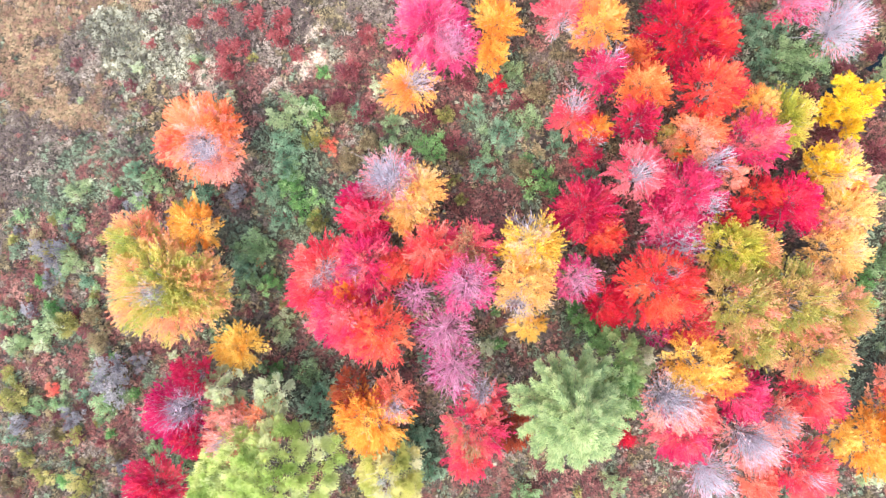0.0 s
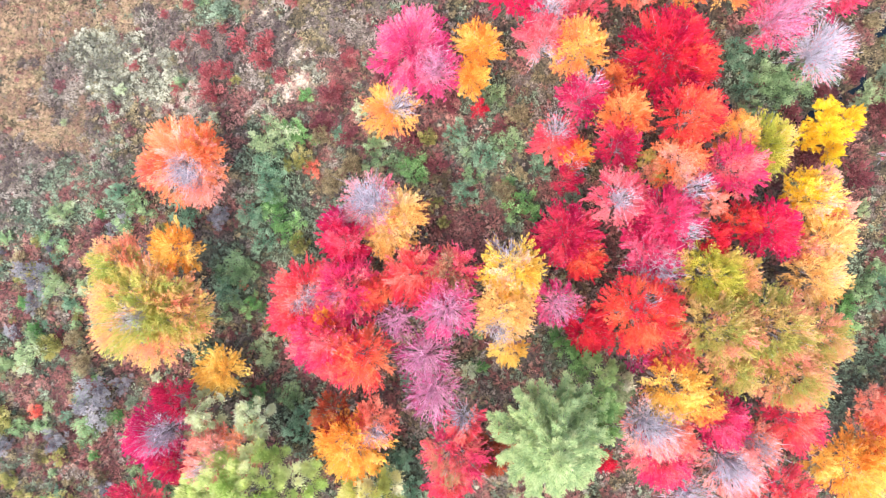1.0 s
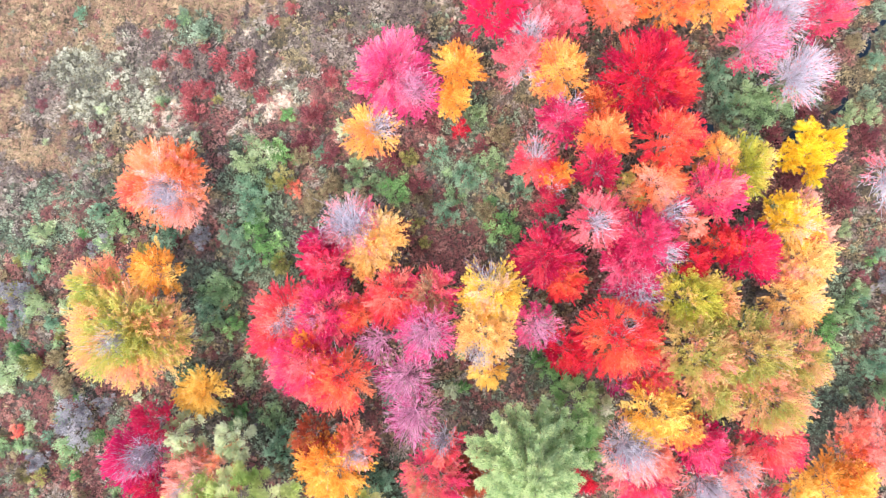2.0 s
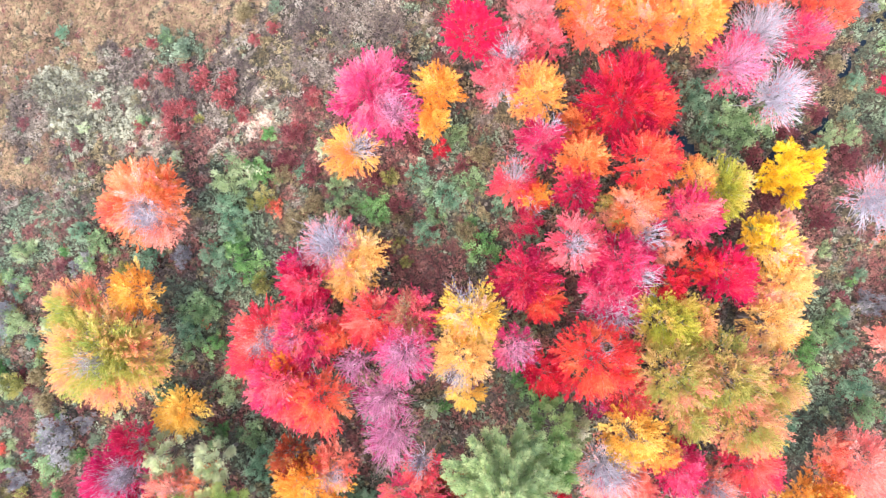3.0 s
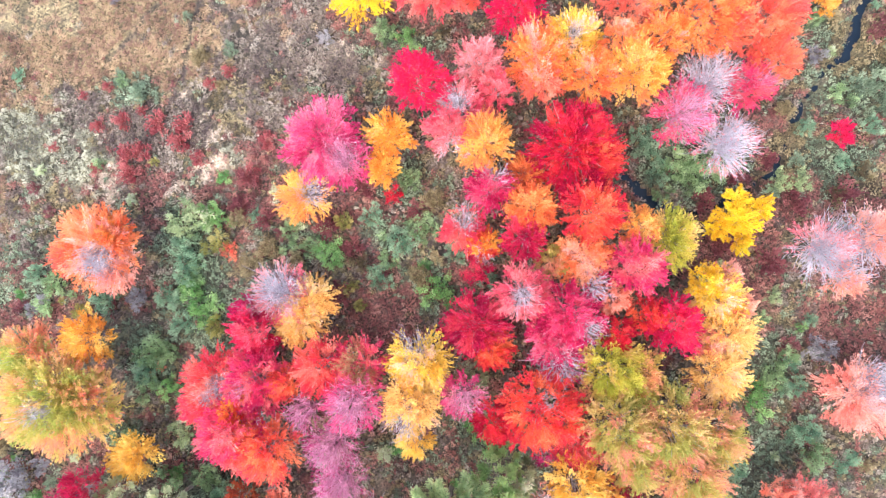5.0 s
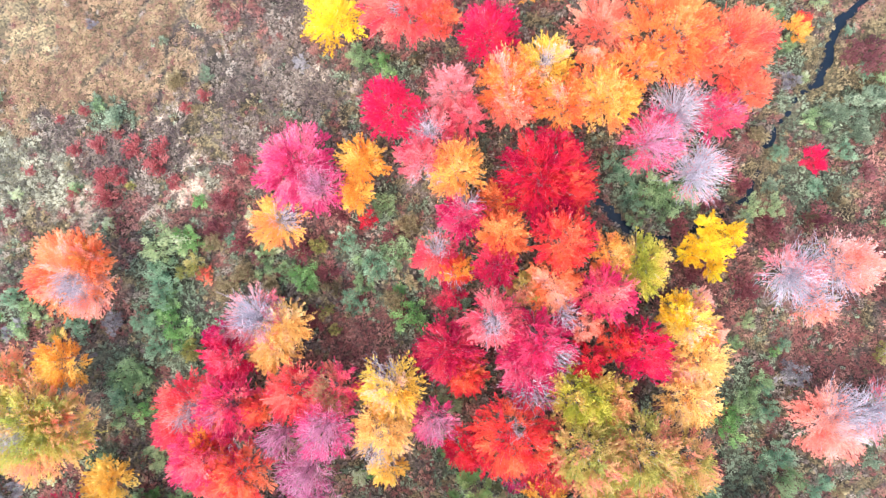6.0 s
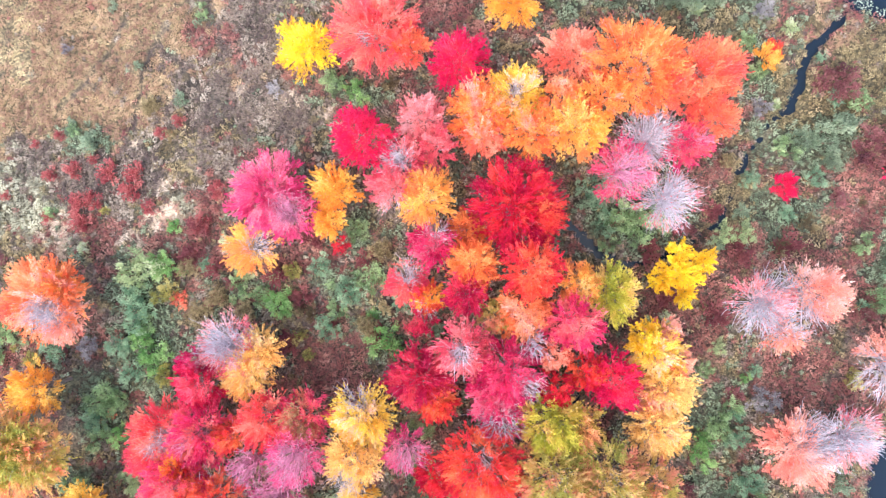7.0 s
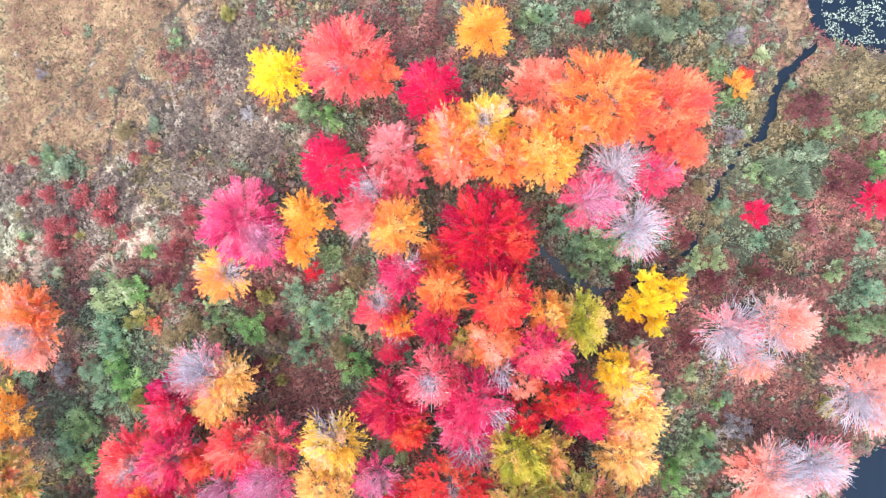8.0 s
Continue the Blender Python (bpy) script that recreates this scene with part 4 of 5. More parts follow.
tree(22.90, -7.58, 11.5, [(0.00, 0.00, 2.42, "olive_red")])
tree(18.14, -9.34, 12.0, [(0.00, 0.00, 2.77, "gold"), (2.41, -1.32, 1.79, "gold_salmon")])
tree(21.98, -11.95, 11.0, [(0.00, 0.00, 2.44, "rose")])
tree(28.55, -12.25, 9.0, [(0.00, 0.00, 2.88, "coral")])
tree(25.58, -14.25, 8.5, [(0.00, 0.00, 2.25, "salmon")], [(-0.23, -0.47, 1.41)])
tree(16.29, -12.59, 11.5, [(0.00, 0.00, 2.89, "blush_amber"), (1.90, -0.40, 1.70, "salmon")], [(-0.44, 0.67, 2.17)])
tree(17.61, -15.65, 9.0, [(0.00, 0.00, 2.91, "rose_coral"), (1.60, 1.20, 1.80, "blush_coral")])
tree(19.92, -19.27, 8.5, [(0.00, 0.00, 2.26, "blush")], [(0.00, 0.00, 2.73)])
tree(22.86, -15.78, 11.0, [(0.00, 0.00, 2.71, "blush_coral")], [(-0.44, -0.01, 1.81)])
tree(27.65, -18.76, 9.0, [(0.00, 0.00, 2.88, "coral")], [(0.23, -0.23, 0.65)])
tree(24.15, -19.82, 8.0, [(0.00, 0.00, 2.08, "salmon")])
tree(33.60, -16.20, 9.0, [(0.00, 0.00, 3.20, "amber"), (-2.60, 0.40, 1.70, "gold"), (1.50, 1.50, 1.90, "gold")])
tree(37.60, -12.40, 8.5, [(0.00, 0.00, 3.30, "blush_coral"), (-2.20, 1.40, 1.70, "salmon"), (-2.60, -1.20, 1.80, "amber_salmon")])
tree(-0.52, 32.97, 6.5, [(0.00, 0.00, 2.80, "yellow")], ragged=1.8)
tree(5.91, 33.84, 8.7, [(0.00, 0.00, 4.05, "coral_pale"), (2.67, -1.24, 2.12, "coral_orange")], [(-0.73, -1.19, 0.48)])
tree(13.24, 30.99, 9.2, [(0.00, 0.00, 2.76, "scarlet")])
tree(4.99, 24.22, 10.8, [(0.00, 0.00, 2.80, "scarlet")])
tree(10.07, 26.05, 9.0, [(0.00, 0.00, 2.39, "blush"), (1.20, -2.40, 2.01, "blush_rose")])
tree(8.38, 22.47, 9.0, [(0.00, 0.00, 2.30, "blush_rose")], [(-0.72, -0.24, 1.63)])
tree(15.09, 26.72, 9.0, [(0.00, 0.00, 3.14, "amber_salmon"), (0.24, -1.91, 2.38, "salmon")])
tree(18.18, 28.20, 8.5, [(0.00, 0.00, 2.77, "yellow_blush")], [(-0.24, 0.00, 0.67)])
tree(19.56, 24.67, 10.0, [(0.00, 0.00, 2.52, "amber_salmon")])
tree(22.95, 25.22, 11.0, [(0.00, 0.00, 2.84, "gold_salmon"), (1.14, -0.47, 2.02, "amber")])
tree(22.89, 31.38, 9.0, [(0.00, 0.00, 2.83, "salmon")])
tree(21.88, 27.68, 10.0, [(0.00, 0.00, 1.86, "orange_salmon")])
tree(27.90, 29.67, 12.5, [(0.00, 0.00, 4.05, "orange"), (-2.70, -2.30, 2.20, "amber_salmon"), (2.70, -1.70, 2.10, "orange_red")])
tree(33.31, 29.22, 11.0, [(0.00, 0.00, 3.55, "orange_red"), (0.89, -3.64, 2.27, "orange_red")])
tree(32.54, 23.71, 9.5, [(0.00, 0.00, 2.23, "rose_coral")], [(0.46, 0.46, 0.84)])
tree(29.46, 24.27, 8.8, [(0.00, 0.00, 2.95, "blush")], [(0.00, 0.00, 3.60)])
tree(27.07, 21.66, 9.2, [(0.00, 0.00, 2.82, "rose_coral")], [(0.46, -0.24, 2.15)])
tree(31.18, 19.13, 7.2, [(0.00, 0.00, 2.80, "blush")], [(0.10, -0.00, 3.10)])
tree(17.98, 37.06, 5.6, [(0.00, 0.00, 2.69, "amber")])
tree(26.98, 38.26, 3.0, [(0.00, 0.00, 0.77, "red")])
tree(40.98, 32.29, 3.2, [(0.00, 0.00, 1.15, "amber"), (0.45, 0.70, 0.85, "red_orange")])
tree(42.82, 20.54, 2.2, [(0.00, 0.00, 1.18, "scarlet")])
tree(52.57, 21.70, 5.0, [(0.00, 0.00, 1.85, "scarlet")])
tree(43.16, 11.18, 9.0, [(0.00, 0.00, 2.87, "blush_amber"), (-4.08, -0.95, 2.87, "blush"), (-2.49, -3.27, 2.04, "salmon")], [(-5.00, -2.36, 2.60), (-2.95, 1.38, 1.58), (-1.36, -2.33, 1.67)])
tree(50.12, 5.23, 9.0, [(0.00, 0.00, 3.50, "blush_amber")], [(-2.01, -1.64, 2.67)])
tree(42.72, -2.54, 6.5, [(0.00, 0.00, 3.47, "blush_amber"), (4.22, 1.03, 2.89, "blush")], [(2.35, 1.48, 2.50), (4.68, 1.28, 1.93)])


# ---- low growth ----
# tufts over the near ground, each of the kind that does best there
rng = np.random.default_rng(99)
tuft_x, tuft_y = (a.ravel() for a in np.meshgrid(np.arange(-49, 58, 0.4), np.arange(-27, 44, 0.4)))
count = len(tuft_x)
tuft_x, tuft_y = tuft_x + rng.uniform(-0.24, 0.24, count), tuft_y + rng.uniform(-0.24, 0.24, count)
# beyond the wood they thin out, larger and fewer
far_x, far_y = rng.uniform(-100, 110, 14000), rng.uniform(-78, 95, 14000)
past = np.hypot(np.maximum(np.maximum(-49 - far_x, far_x - 58), 0), np.maximum(np.maximum(-27 - far_y, far_y - 44), 0))
keep = (past > 0) & (rng.uniform(0, 1, len(past)) < np.clip(1.05 - past / 48, 0, 1) ** 1.6)
tuft_x, tuft_y = np.concatenate([tuft_x, far_x[keep]]), np.concatenate([tuft_y, far_y[keep]])
tuft_size = np.concatenate([np.ones(count), np.full(keep.sum(), 2.1)])
count = len(tuft_x)
shares = cover_weights(tuft_x, tuft_y)
leaning = np.stack([wave(tuft_x, tuft_y, 1.5, 300 + i) for i in range(len(COVER))], 1)
tuft_kind = np.argmax(np.log(shares + 1e-3) + 0.6 * leaning + 0.2 * rng.gumbel(0, 1, shares.shape), 1)
# a few ferns and heath stand on the bare peat
settled = (tuft_kind == COVER.index("peat")) & (rng.uniform(0, 1, count) < 0.55)
tuft_kind[settled] = rng.choice([COVER.index("fern"), COVER.index("heath"), COVER.index("olive")], settled.sum())
keep = (wetness(tuft_x, tuft_y) < 0.7) & (off_trail(tuft_x, tuft_y) > 0.25)
# the two corners of the marsh far from the wood grow thin
keep &= ((tuft_x < 44) | (tuft_y > -12)) & ((tuft_x > -29) | (tuft_y < 31)) | (rng.uniform(0, 1, count) < 0.3)
for cx, cy, r in CROWNS:
    keep &= (np.hypot(tuft_x - cx, tuft_y - cy) > 0.5 * r) | (rng.uniform(0, 1, count) < 0.2)
tuft_x, tuft_y, tuft_kind, tuft_size = tuft_x[keep], tuft_y[keep], tuft_kind[keep], tuft_size[keep]


def low_growth(name, kind, label, category, leaves, length, breadth, spread, tall, seed, upright=0.75, laid=0.0):
    """All the tufts of one kind, joined."""
    rng = np.random.default_rng(seed)
    here = tuft_kind == COVER.index(kind)
    x, y = tuft_x[here], tuft_y[here]
    z = ground_height(x, y)
    size = rng.uniform(0.5, 1.5, len(x)) * tuft_size[here]
    away = rng.normal(0, 1, (len(x), leaves, 3))
    away[..., 2] = np.abs(away[..., 2]) + 0.25
    away = unit(away) * rng.uniform(0.35, 1, (len(x), leaves, 1))
    at = np.stack([x, y, z], 1)[:, None] + away * size[:, None, None] * np.array([spread, spread, tall])
    way = away + rng.normal(0, 0.35, away.shape)
    # matted grass lies in swirls
    swirl = 1.6 * wave(x, y, 9, seed + 3) + 0.7 * wave(x, y, 2.5, seed + 4)
    way += laid * np.stack([np.cos(swirl), np.sin(swirl), np.zeros(len(x))], 1)[:, None]
    verts, faces = blades(rng, at.reshape(-1, 3), way.reshape(-1, 3), length, breadth, upright)
    tone = np.clip(0.46 + 0.22 * wave(x, y, 6.0, seed + 5) + 0.18 * wave(x, y, 2.4, seed + 1) + 0.2 * wave(x, y, 0.9, seed + 2) + rng.normal(0, 0.15, len(x)), 0, 1)
    me = mesh_of(name, verts, faces, [LEAF[kind]], np.repeat(tone, leaves * 3))
    return tagged(new(name, me), label, category, kind="stuff")


low_growth("marsh_grass", "tan", "dry tan marsh grass in matted tufts", "grass", 26, 0.3, 0.06, 0.38, 0.24, 101, 0.8, 0.9)
low_growth("heath", "heath", "grey-brown low heath shrubs", "heath", 27, 0.155, 0.1, 0.34, 0.42, 102)
low_growth("pale_heath", "pale", "pale sage low shrubs with silvery leaves", "heath", 32, 0.15, 0.1, 0.34, 0.42, 103)
low_growth("dead_reeds", "sand", "flattened bleached dead reeds", "reeds", 22, 0.34, 0.05, 0.36, 0.14, 104, 1.0)
low_growth("ferns", "fern", "withered red-brown ferns and blueberry bushes", "ferns", 20, 0.2, 0.1, 0.36, 0.45, 105)
low_growth("undergrowth", "moss", "dull green low undergrowth", "undergrowth", 21, 0.16, 0.1, 0.32, 0.55, 106)
low_growth("olive_growth", "olive", "olive and tawny low undergrowth", "undergrowth", 21, 0.16, 0.1, 0.32, 0.48, 107)


# ---- shrubs ----
SHRUB_KINDS = {}


def shrub_mould(pal, shape):
    """One shrub of radius 1 m, with its stems and foliage, to be set about."""
    rng = np.random.default_rng(500 + 17 * shape + sum(map(ord, pal)))
    top = new("shrub")
    tagged(top, f"{COLOURS[pal]} leafy shrub on wet ground", "shrub", f"{COLOURS[pal]} shrubs")
    clumps = 3 + shape
    starts, tips = [], []
    for i in range(clumps):
        th = 6.283 * i / clumps + rng.uniform(-0.4, 0.4)
        d = rng.uniform(0.3, 0.62)
        r = rng.uniform(0.42, 0.62)
        paths, drawn, leaves, owner, tone, start, tip = crown(
            rng, d * math.cos(th), d * math.sin(th), 0.15, rng.uniform(0.9, 1.35), r, (), leaf_per_m2=600, twig_per_m2=22, bough_per_m2=7, reach=0.5, scatter=0.08, length=0.1, breadth=0.075
        )
        leafage("foliage", pal, leaves, tone, top)
        starts.append(start[:3]), tips.append(tip[:3])
    for a, b in zip(np.concatenate(starts), np.concatenate(tips)):
        foot = np.array([a[0] * 0.3, a[1] * 0.3, -0.1])
        way = bend(foot[None], ((foot + b) / 2 + np.array([0, 0, 0.15]))[None], (b * 0.85)[None], 4)
        verts, faces = tubes(way, np.linspace(0.03, 0.01, 4)[None], 4)
        part("stem", mesh_of("stem", verts, faces, [STEM]), top)
    return top


def shrub(x, y, r, pal):
    rng = random.Random(int(x * 100) * 7919 + int(y * 100))
    shape = rng.randrange(2)
    tall = rng.uniform(0.75, 1.05)
    m = Matrix.LocRotScale((x, y, float(ground_height(np.array([x]), np.array([y]))[0])), Euler((0, 0, rng.uniform(0, 6.28))), (r, r * rng.uniform(0.85, 1.1), r * tall))
    if (pal, shape) not in SHRUB_KINDS:
        SHRUB_KINDS[pal, shape] = shrub_mould(pal, shape)
        SHRUB_KINDS[pal, shape].matrix_basis = m
        return
    ob = SHRUB_KINDS[pal, shape]
    made = copy_thing(ob, Matrix.Identity(4))
    made.matrix_basis = m


# the shrubs, one call each
shrub(-17.44, 12.73, 2.26, "sage")
shrub(-15.26, 13.24, 1.72, "fresh")
shrub(-14.99, 10.55, 1.61, "lemon")
shrub(-17.99, 9.77, 2.05, "deep")
shrub(-13.90, 9.84, 0.97, "ember")
shrub(-11.73, 8.64, 1.50, "olive")
shrub(-7.95, 11.56, 1.34, "green")
shrub(-3.93, 9.55, 1.81, "fresh")
shrub(-2.59, 12.57, 1.17, "lemon")
shrub(0.07, 13.08, 1.59, "deep")
shrub(-1.26, 8.83, 1.38, "olive")
shrub(0.60, 7.49, 1.49, "deep")
shrub(2.71, 10.66, 2.02, "deep")
shrub(4.83, 11.97, 1.69, "green")
shrub(6.40, 6.13, 2.12, "fresh")
shrub(4.56, 7.47, 1.38, "olive")
shrub(3.51, 16.49, 1.38, "green")
shrub(5.62, 14.61, 1.48, "olive")
shrub(-17.17, 5.98, 1.62, "fresh")
shrub(-16.07, 4.09, 1.94, "fresh")
shrub(-18.26, 3.02, 1.51, "deep")
shrub(-14.99, 2.48, 1.40, "lemon")
shrub(-21.00, 0.05, 1.95, "green")
shrub(-22.10, -1.57, 1.62, "deep")
shrub(-19.35, -3.19, 1.51, "fresh")
shrub(-20.73, -1.30, 0.59, "ember")
shrub(-18.26, -5.34, 0.65, "lemon")
shrub(-25.97, 5.21, 1.74, "deep")
shrub(-38.84, 5.54, 1.21, "sage")
shrub(-32.93, 7.70, 1.37, "deep")
shrub(-30.97, 6.60, 1.42, "green")
shrub(-33.49, 4.15, 0.87, "ash")
shrub(-22.65, 5.20, 1.41, "ash")
shrub(-41.10, -0.22, 2.20, "ash")
shrub(-41.39, -3.24, 1.21, "ash")
shrub(-38.84, -1.32, 1.76, "sage")
shrub(-41.39, -7.64, 1.87, "sage")
shrub(-39.40, -7.08, 1.54, "lemon")
shrub(-36.30, -8.71, 1.53, "olive")
shrub(-34.61, -12.52, 2.62, "ash")
shrub(-35.45, -15.27, 1.64, "green")
shrub(-44.52, -14.55, 1.98, "lemon")
shrub(-41.10, -13.68, 0.88, "ember")
shrub(-43.66, -20.60, 1.21, "lemon")
shrub(-41.95, -22.22, 1.32, "lemon")
shrub(-37.99, -22.97, 1.86, "lemon")
shrub(-34.61, -19.90, 1.20, "olive")
shrub(-30.97, -19.57, 1.53, "green")
shrub(-27.63, -19.52, 1.41, "green")
shrub(-40.54, -18.07, 1.10, "olive")
shrub(-13.90, -13.39, 2.04, "deep")
shrub(-14.99, -15.02, 1.61, "deep")
shrub(-19.35, -11.83, 1.51, "green")
shrub(-18.26, -7.50, 1.62, "sage")
shrub(-15.80, -11.79, 1.51, "green")
shrub(-5.27, -17.57, 1.50, "deep")
shrub(-4.20, -20.75, 1.81, "deep")
shrub(-6.34, -19.72, 1.39, "green")
shrub(-2.06, 6.44, 1.07, "lemon")
shrub(-1.26, 4.58, 0.75, "lemon")
shrub(10.85, 7.43, 1.26, "deep")
shrub(25.54, 19.83, 1.77, "deep")
shrub(28.59, 17.70, 1.87, "green")
shrub(31.11, 16.89, 1.66, "green")
shrub(27.57, 20.84, 1.56, "deep")
shrub(11.64, -7.60, 2.00, "fresh")
shrub(10.00, -6.60, 1.70, "fresh")
shrub(35.63, -2.53, 1.24, "fresh")
shrub(33.30, -9.60, 1.80, "deep")
shrub(32.90, -12.00, 1.45, "deep")
shrub(39.20, -6.60, 1.80, "deep")
shrub(40.60, -8.60, 1.70, "green")
shrub(13.20, -22.04, 1.58, "sage")
shrub(4.83, -23.25, 1.59, "green")
shrub(9.81, -22.94, 0.63, "lemon")
shrub(-23.75, -8.08, 1.63, "green")
shrub(-21.82, -3.46, 1.52, "green")
shrub(-19.90, 0.05, 1.30, "green")
shrub(-12.81, 12.95, 1.29, "olive")
shrub(-10.11, 9.97, 1.39, "olive")
shrub(-5.80, 10.20, 1.39, "green")
shrub(-7.41, 8.88, 1.28, "olive")
shrub(1.66, 8.81, 1.38, "green")
shrub(7.72, 10.09, 1.37, "deep")
shrub(-37.14, -6.52, 1.21, "olive")
shrub(-44.52, -9.31, 1.32, "sage")
shrub(-38.84, -16.40, 1.43, "ash")
shrub(-44.52, -17.03, 1.32, "ash")
shrub(-42.81, -15.35, 1.10, "green")
shrub(-32.09, -10.86, 1.31, "ash")
shrub(-45.66, -6.56, 1.10, "green")
shrub(-17.99, 7.61, 1.51, "deep")
shrub(-19.35, 5.46, 1.40, "deep")
shrub(-27.63, -21.69, 1.41, "green")
shrub(-45.09, -23.10, 1.43, "olive")
shrub(-11.61, 37.73, 0.92, "green")
shrub(-12.33, 36.66, 0.60, "moss")
shrub(-6.58, 39.70, 1.03, "lemon")
shrub(-18.08, 32.55, 0.65, "moss")
shrub(-16.73, 28.60, 0.93, "olive")
shrub(-20.78, 38.10, 0.55, "moss")
shrub(-24.56, 26.32, 0.77, "green")
shrub(-23.03, 25.76, 0.71, "moss")
shrub(-25.13, 34.22, 0.71, "ash")
shrub(3.31, 29.81, 1.61, "fresh")
shrub(1.14, 30.64, 1.29, "green")
shrub(6.55, 30.58, 1.07, "olive")
shrub(9.77, -1.73, 1.71, "sage")
shrub(29.29, 16.69, 1.89, "green")
shrub(26.69, 17.47, 1.47, "deep")
shrub(31.37, 18.26, 1.78, "green")
shrub(37.54, 16.17, 1.36, "sage")
shrub(39.33, 16.17, 1.35, "sage")
shrub(50.21, 15.40, 1.34, "green")
shrub(51.71, 10.25, 1.75, "green")
shrub(53.21, 13.61, 1.54, "deep")
shrub(37.03, 5.74, 1.04, "sage")
shrub(38.05, 0.27, 1.35, "green")
shrub(37.03, -1.57, 1.36, "green")
shrub(35.49, -3.94, 1.98, "fresh")
shrub(38.57, -2.58, 1.35, "deep")
shrub(39.59, 2.90, 0.73, "fresh")
shrub(40.61, 3.69, 0.83, "deep")
shrub(41.12, 0.84, 1.66, "ash")
shrub(49.20, 3.01, 1.14, "lemon")
shrub(48.70, -1.38, 1.24, "lemon")
shrub(46.69, 25.49, 2.28, "moss")
shrub(44.67, 24.98, 1.87, "moss")
shrub(43.15, 23.96, 1.45, "green")
shrub(47.19, 22.90, 1.55, "moss")
shrub(48.20, 26.25, 1.45, "moss")
shrub(45.68, 21.35, 1.35, "deep")
shrub(39.59, 33.87, 1.15, "green")
shrub(40.61, 31.25, 1.14, "green")
shrub(37.03, 38.07, 1.56, "moss")
shrub(32.40, 38.15, 1.47, "moss")
shrub(34.46, 37.60, 1.57, "moss")
shrub(38.57, 39.09, 1.35, "olive")
shrub(21.98, 38.87, 1.37, "green")
shrub(49.71, 28.56, 1.24, "green")
shrub(53.70, 24.92, 1.54, "fresh")
shrub(53.21, 29.04, 1.34, "green")
shrub(47.70, 30.13, 1.96, "plum")
shrub(50.71, 23.91, 2.06, "plum")
shrub(50.21, 19.27, 0.62, "olive")
shrub(41.12, 36.96, 1.25, "ash")
shrub(41.12, 27.87, 1.14, "ash")
shrub(53.95, 27.49, 1.54, "plum")
shrub(30.85, 7.77, 1.05, "sage")
shrub(43.15, 18.25, 1.25, "deep")
shrub(52.71, 18.24, 1.34, "deep")
shrub(54.20, 10.53, 1.23, "green")
shrub(36.00, 3.64, 0.94, "green")
shrub(27.21, 15.11, 1.26, "green")
shrub(24.08, 39.36, 1.27, "deep")
shrub(34.98, 39.68, 1.36, "olive")
shrub(28.77, 39.53, 1.26, "olive")
shrub(38.05, 22.94, 1.04, "olive")
shrub(42.64, 15.13, 1.14, "olive")
shrub(45.17, 17.21, 1.14, "olive")
shrub(40.10, 21.37, 1.04, "deep")


# ---- low bushes in the open ground ----
LOW_BUSHES = {}


def low_bush_mould(pal, shape):
    """One knee-high bush of radius 1 m."""
    rng = np.random.default_rng(800 + 13 * shape + sum(map(ord, pal)))
    top = new("low_bush")
    tagged(top, f"small {COLOURS[pal]} bush among ferns and heath", "bush", f"low {COLOURS[pal]} bushes")
    paths, drawn, leaves, owner, tone, start, tip = crown(rng, 0, 0, 0.1, 1.0, 0.95, (), leaf_per_m2=250, twig_per_m2=14, bough_per_m2=4, reach=0.55, scatter=0.13, length=0.2, breadth=0.14)
    leafage("foliage", pal, leaves, tone, top)
    for j in rng.choice(len(tip), 3, replace=False):
        way = bend(np.array([[0, 0, -0.15]]), start[j][None], tip[j][None] * 0.85, 4)
        verts, faces = tubes(way, np.linspace(0.04, 0.012, 4)[None], 4)
        part("stem", mesh_of("stem", verts, faces, [STEM]), top)
    return top


def low_bush(x, y, r, pal, turn):
    z = float(ground_height(np.array([x]), np.array([y]))[0])
    m = Matrix.LocRotScale((x, y, z), Euler((0, 0, turn)), (r, r * 0.9, r * 0.8))
    shape = int(turn * 10) % 2
    if (pal, shape) not in LOW_BUSHES:
        LOW_BUSHES[pal, shape] = low_bush_mould(pal, shape)
        LOW_BUSHES[pal, shape].matrix_basis = m
    else:
        copy_thing(LOW_BUSHES[pal, shape], Matrix.Identity(4)).matrix_basis = m


def bushes_over(x0, x1, y0, y1, many, palettes, seed):
    """Bushes strewn over a stretch of open ground, clear of the crowns and the water."""
    dice = random.Random(seed)
    for _ in range(many):
        x, y, r = dice.uniform(x0, x1), dice.uniform(y0, y1), dice.uniform(0.45, 1.05)
        pal, turn = dice.choice(palettes), dice.uniform(0, 6.2)
        if any(math.hypot(x - cx, y - cy) < cr for cx, cy, cr in CROWNS) or wetness(np.array([x]), np.array([y]))[0] > 0.05 or cover_weights(np.array([x]), np.array([y]))[0, 0] > 0.3:
            continue
        low_bush(x, y, r, pal, turn)


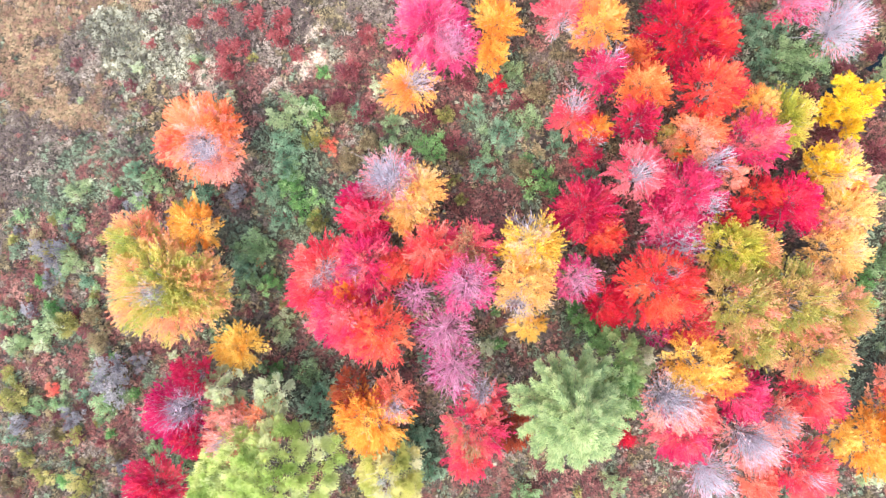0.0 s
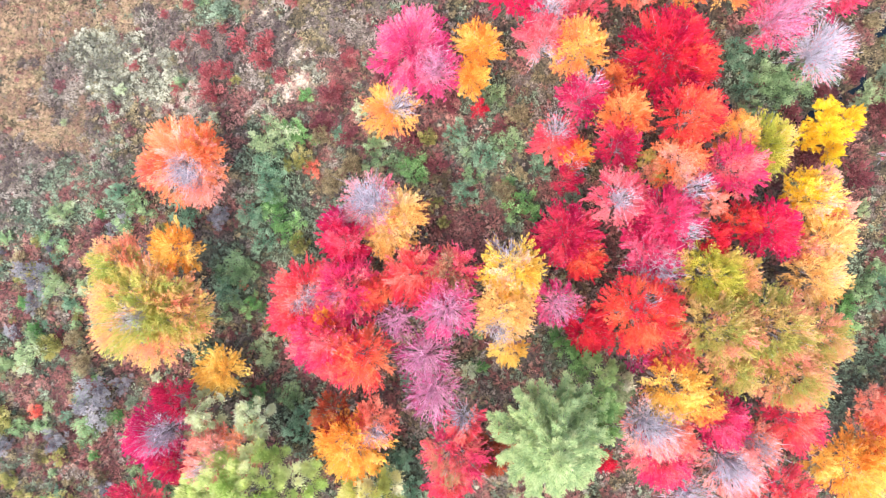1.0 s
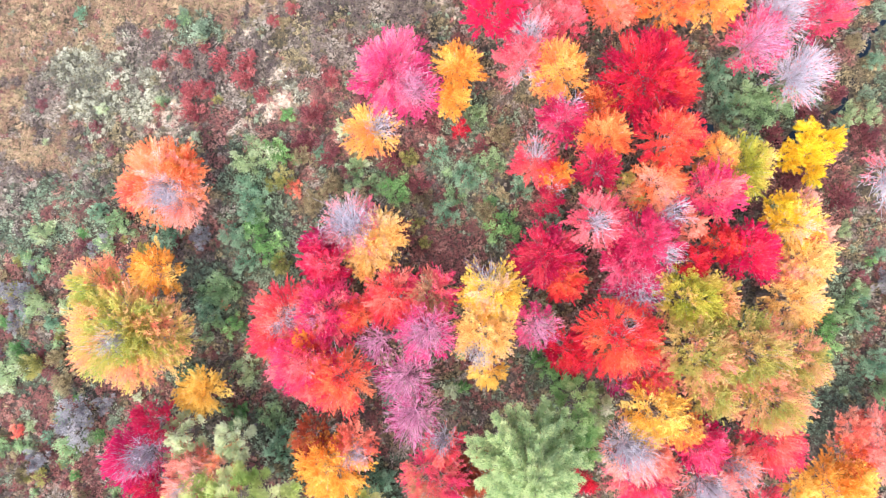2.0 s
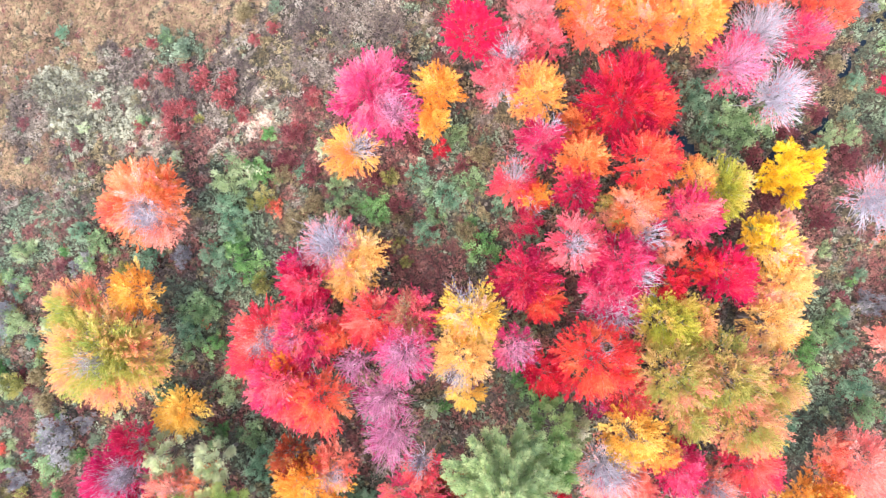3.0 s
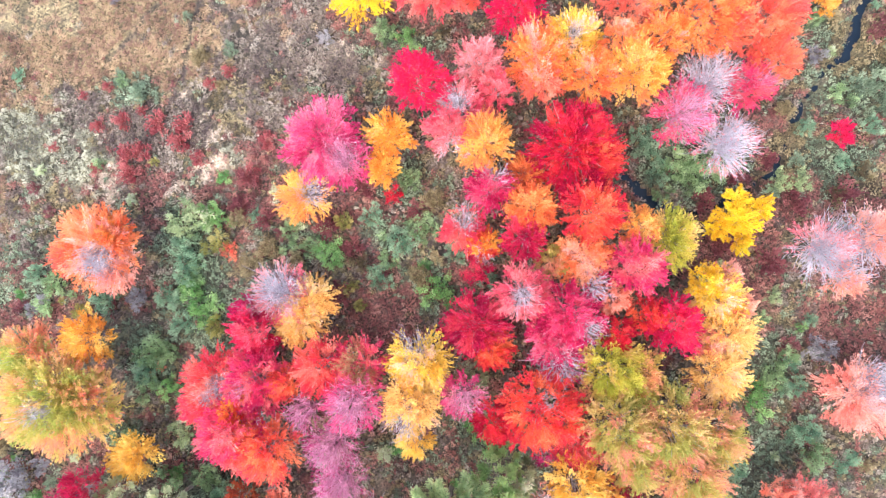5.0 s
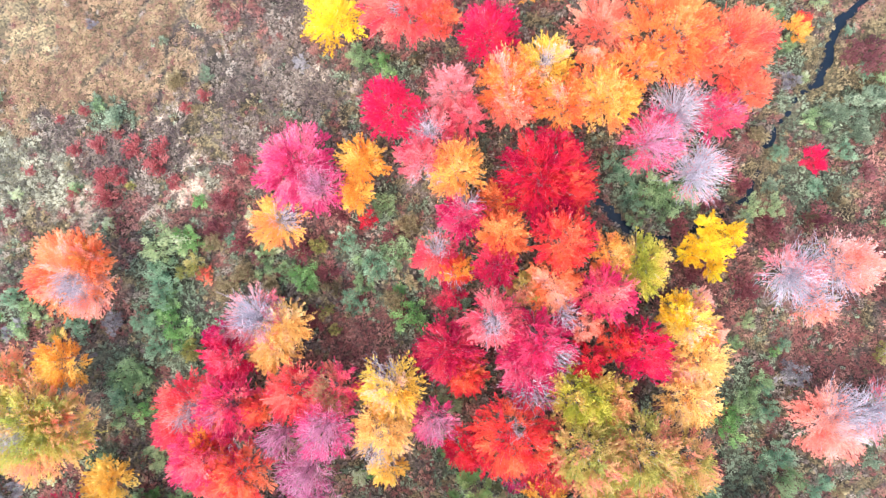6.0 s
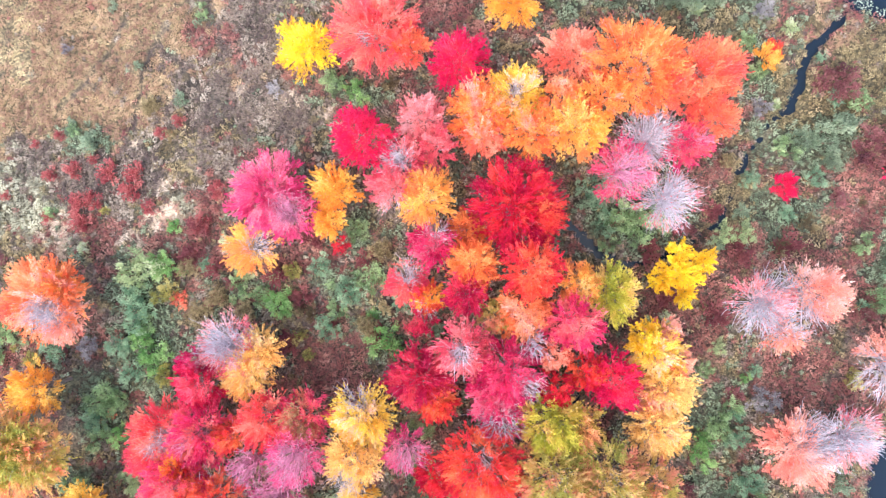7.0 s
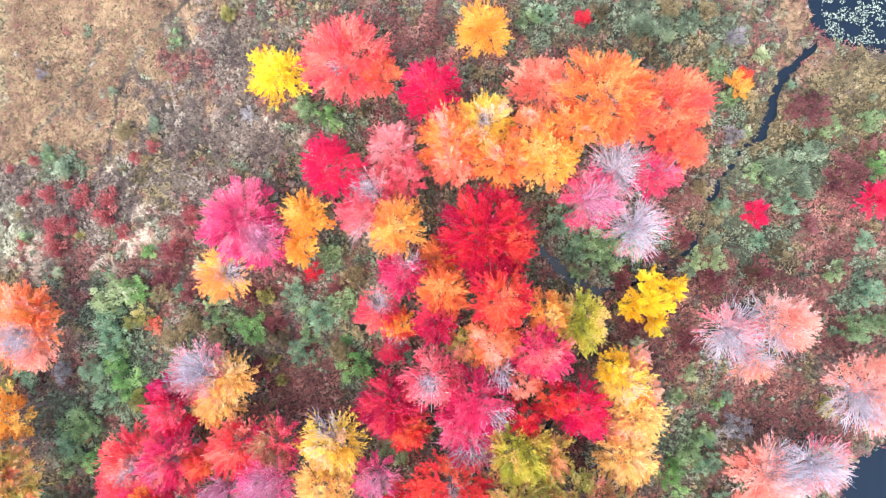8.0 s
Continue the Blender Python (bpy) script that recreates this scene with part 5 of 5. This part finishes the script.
bushes_over(-46, -24, -25, 6, 150, ["lemon", "ash", "green", "sage", "olive", "moss", "plum", "green", "fresh", "deep", "maroon", "lemon"], 1)
bushes_over(-24, 12, -25, 14, 70, ["green", "deep", "fresh", "olive", "sage", "green"], 2)
bushes_over(-40, -6, 6, 20, 22, ["green", "olive", "sage", "plum"], 3)
bushes_over(-30, 0, 22, 44, 14, ["olive", "ash", "moss"], 4)
bushes_over(30, 56, -10, 44, 70, ["moss", "sage", "olive", "deep", "plum", "plum"], 5)
bushes_over(8, 44, -26, -8, 22, ["green", "deep", "sage"], 6)

# single bushes that stand out from the heath: red blueberry, maroon and green ones
dice = random.Random(71)
for x, y, r in ((-27.0, 22.0, 0.9), (-24.5, 22.4, 1.1), (-20.9, 22.2, 1.4), (-18.3, 22.1, 1.3), (-23.8, 19.2, 1.3), (-22.6, 19.5, 1.2), (-18.8, 20.4, 1.3), (-22.7, 23.6, 0.7), (-26.0, 25.8, 0.7), (-14.1, 27.2, 0.8), (-15.9, 26.0, 0.8), (-28.4, 24.9, 0.6), (-31.4, 19.9, 0.6), (-27.1, 17.8, 0.8), (-11.8, 17.4, 1.2), (-10.1, 20.3, 1.1), (-23.8, 17.5, 1.3), (-17.0, 18.7, 0.9)):
    low_bush(x, y, r, "berry", dice.uniform(0, 6.2))
for x, y, r in ((-2.0, 10.2, 1.3), (-4.4, 12.2, 1.4), (0.9, 7.3, 1.1), (4.1, 13.8, 1.2), (-0.9, 16.0, 1.3), (-12.1, 16.8, 1.3), (-12.8, 14.1, 1.4), (-3.2, 5.8, 1.4), (2.4, 10.2, 0.9), (5.3, 6.4, 1.3), (-10.4, 12.9, 1.2), (32.3, 10.9, 1.6), (30.9, 14.7, 1.3), (27.7, 17.6, 0.9), (36.9, 8.8, 1.6), (43.3, 15.3, 1.5), (39.2, 14.4, 1.4), (36.7, 18.4, 1.1), (33.5, 16.8, 1.0)):
    low_bush(x, y, r, "maroon", dice.uniform(0, 6.2))
for x, y, r, pal in ((-34.9, 27.0, 0.8, "deep"), (-24.6, 26.5, 1.0, "moss"), (-22.8, 24.9, 1.2, "moss"), (-16.8, 28.7, 1.2, "olive"), (-21.4, 18.5, 0.6, "lemon"), (-14.5, 16.9, 0.9, "fresh"), (-13.8, 29.2, 0.9, "moss")):
    low_bush(x, y, r, pal, dice.uniform(0, 6.2))
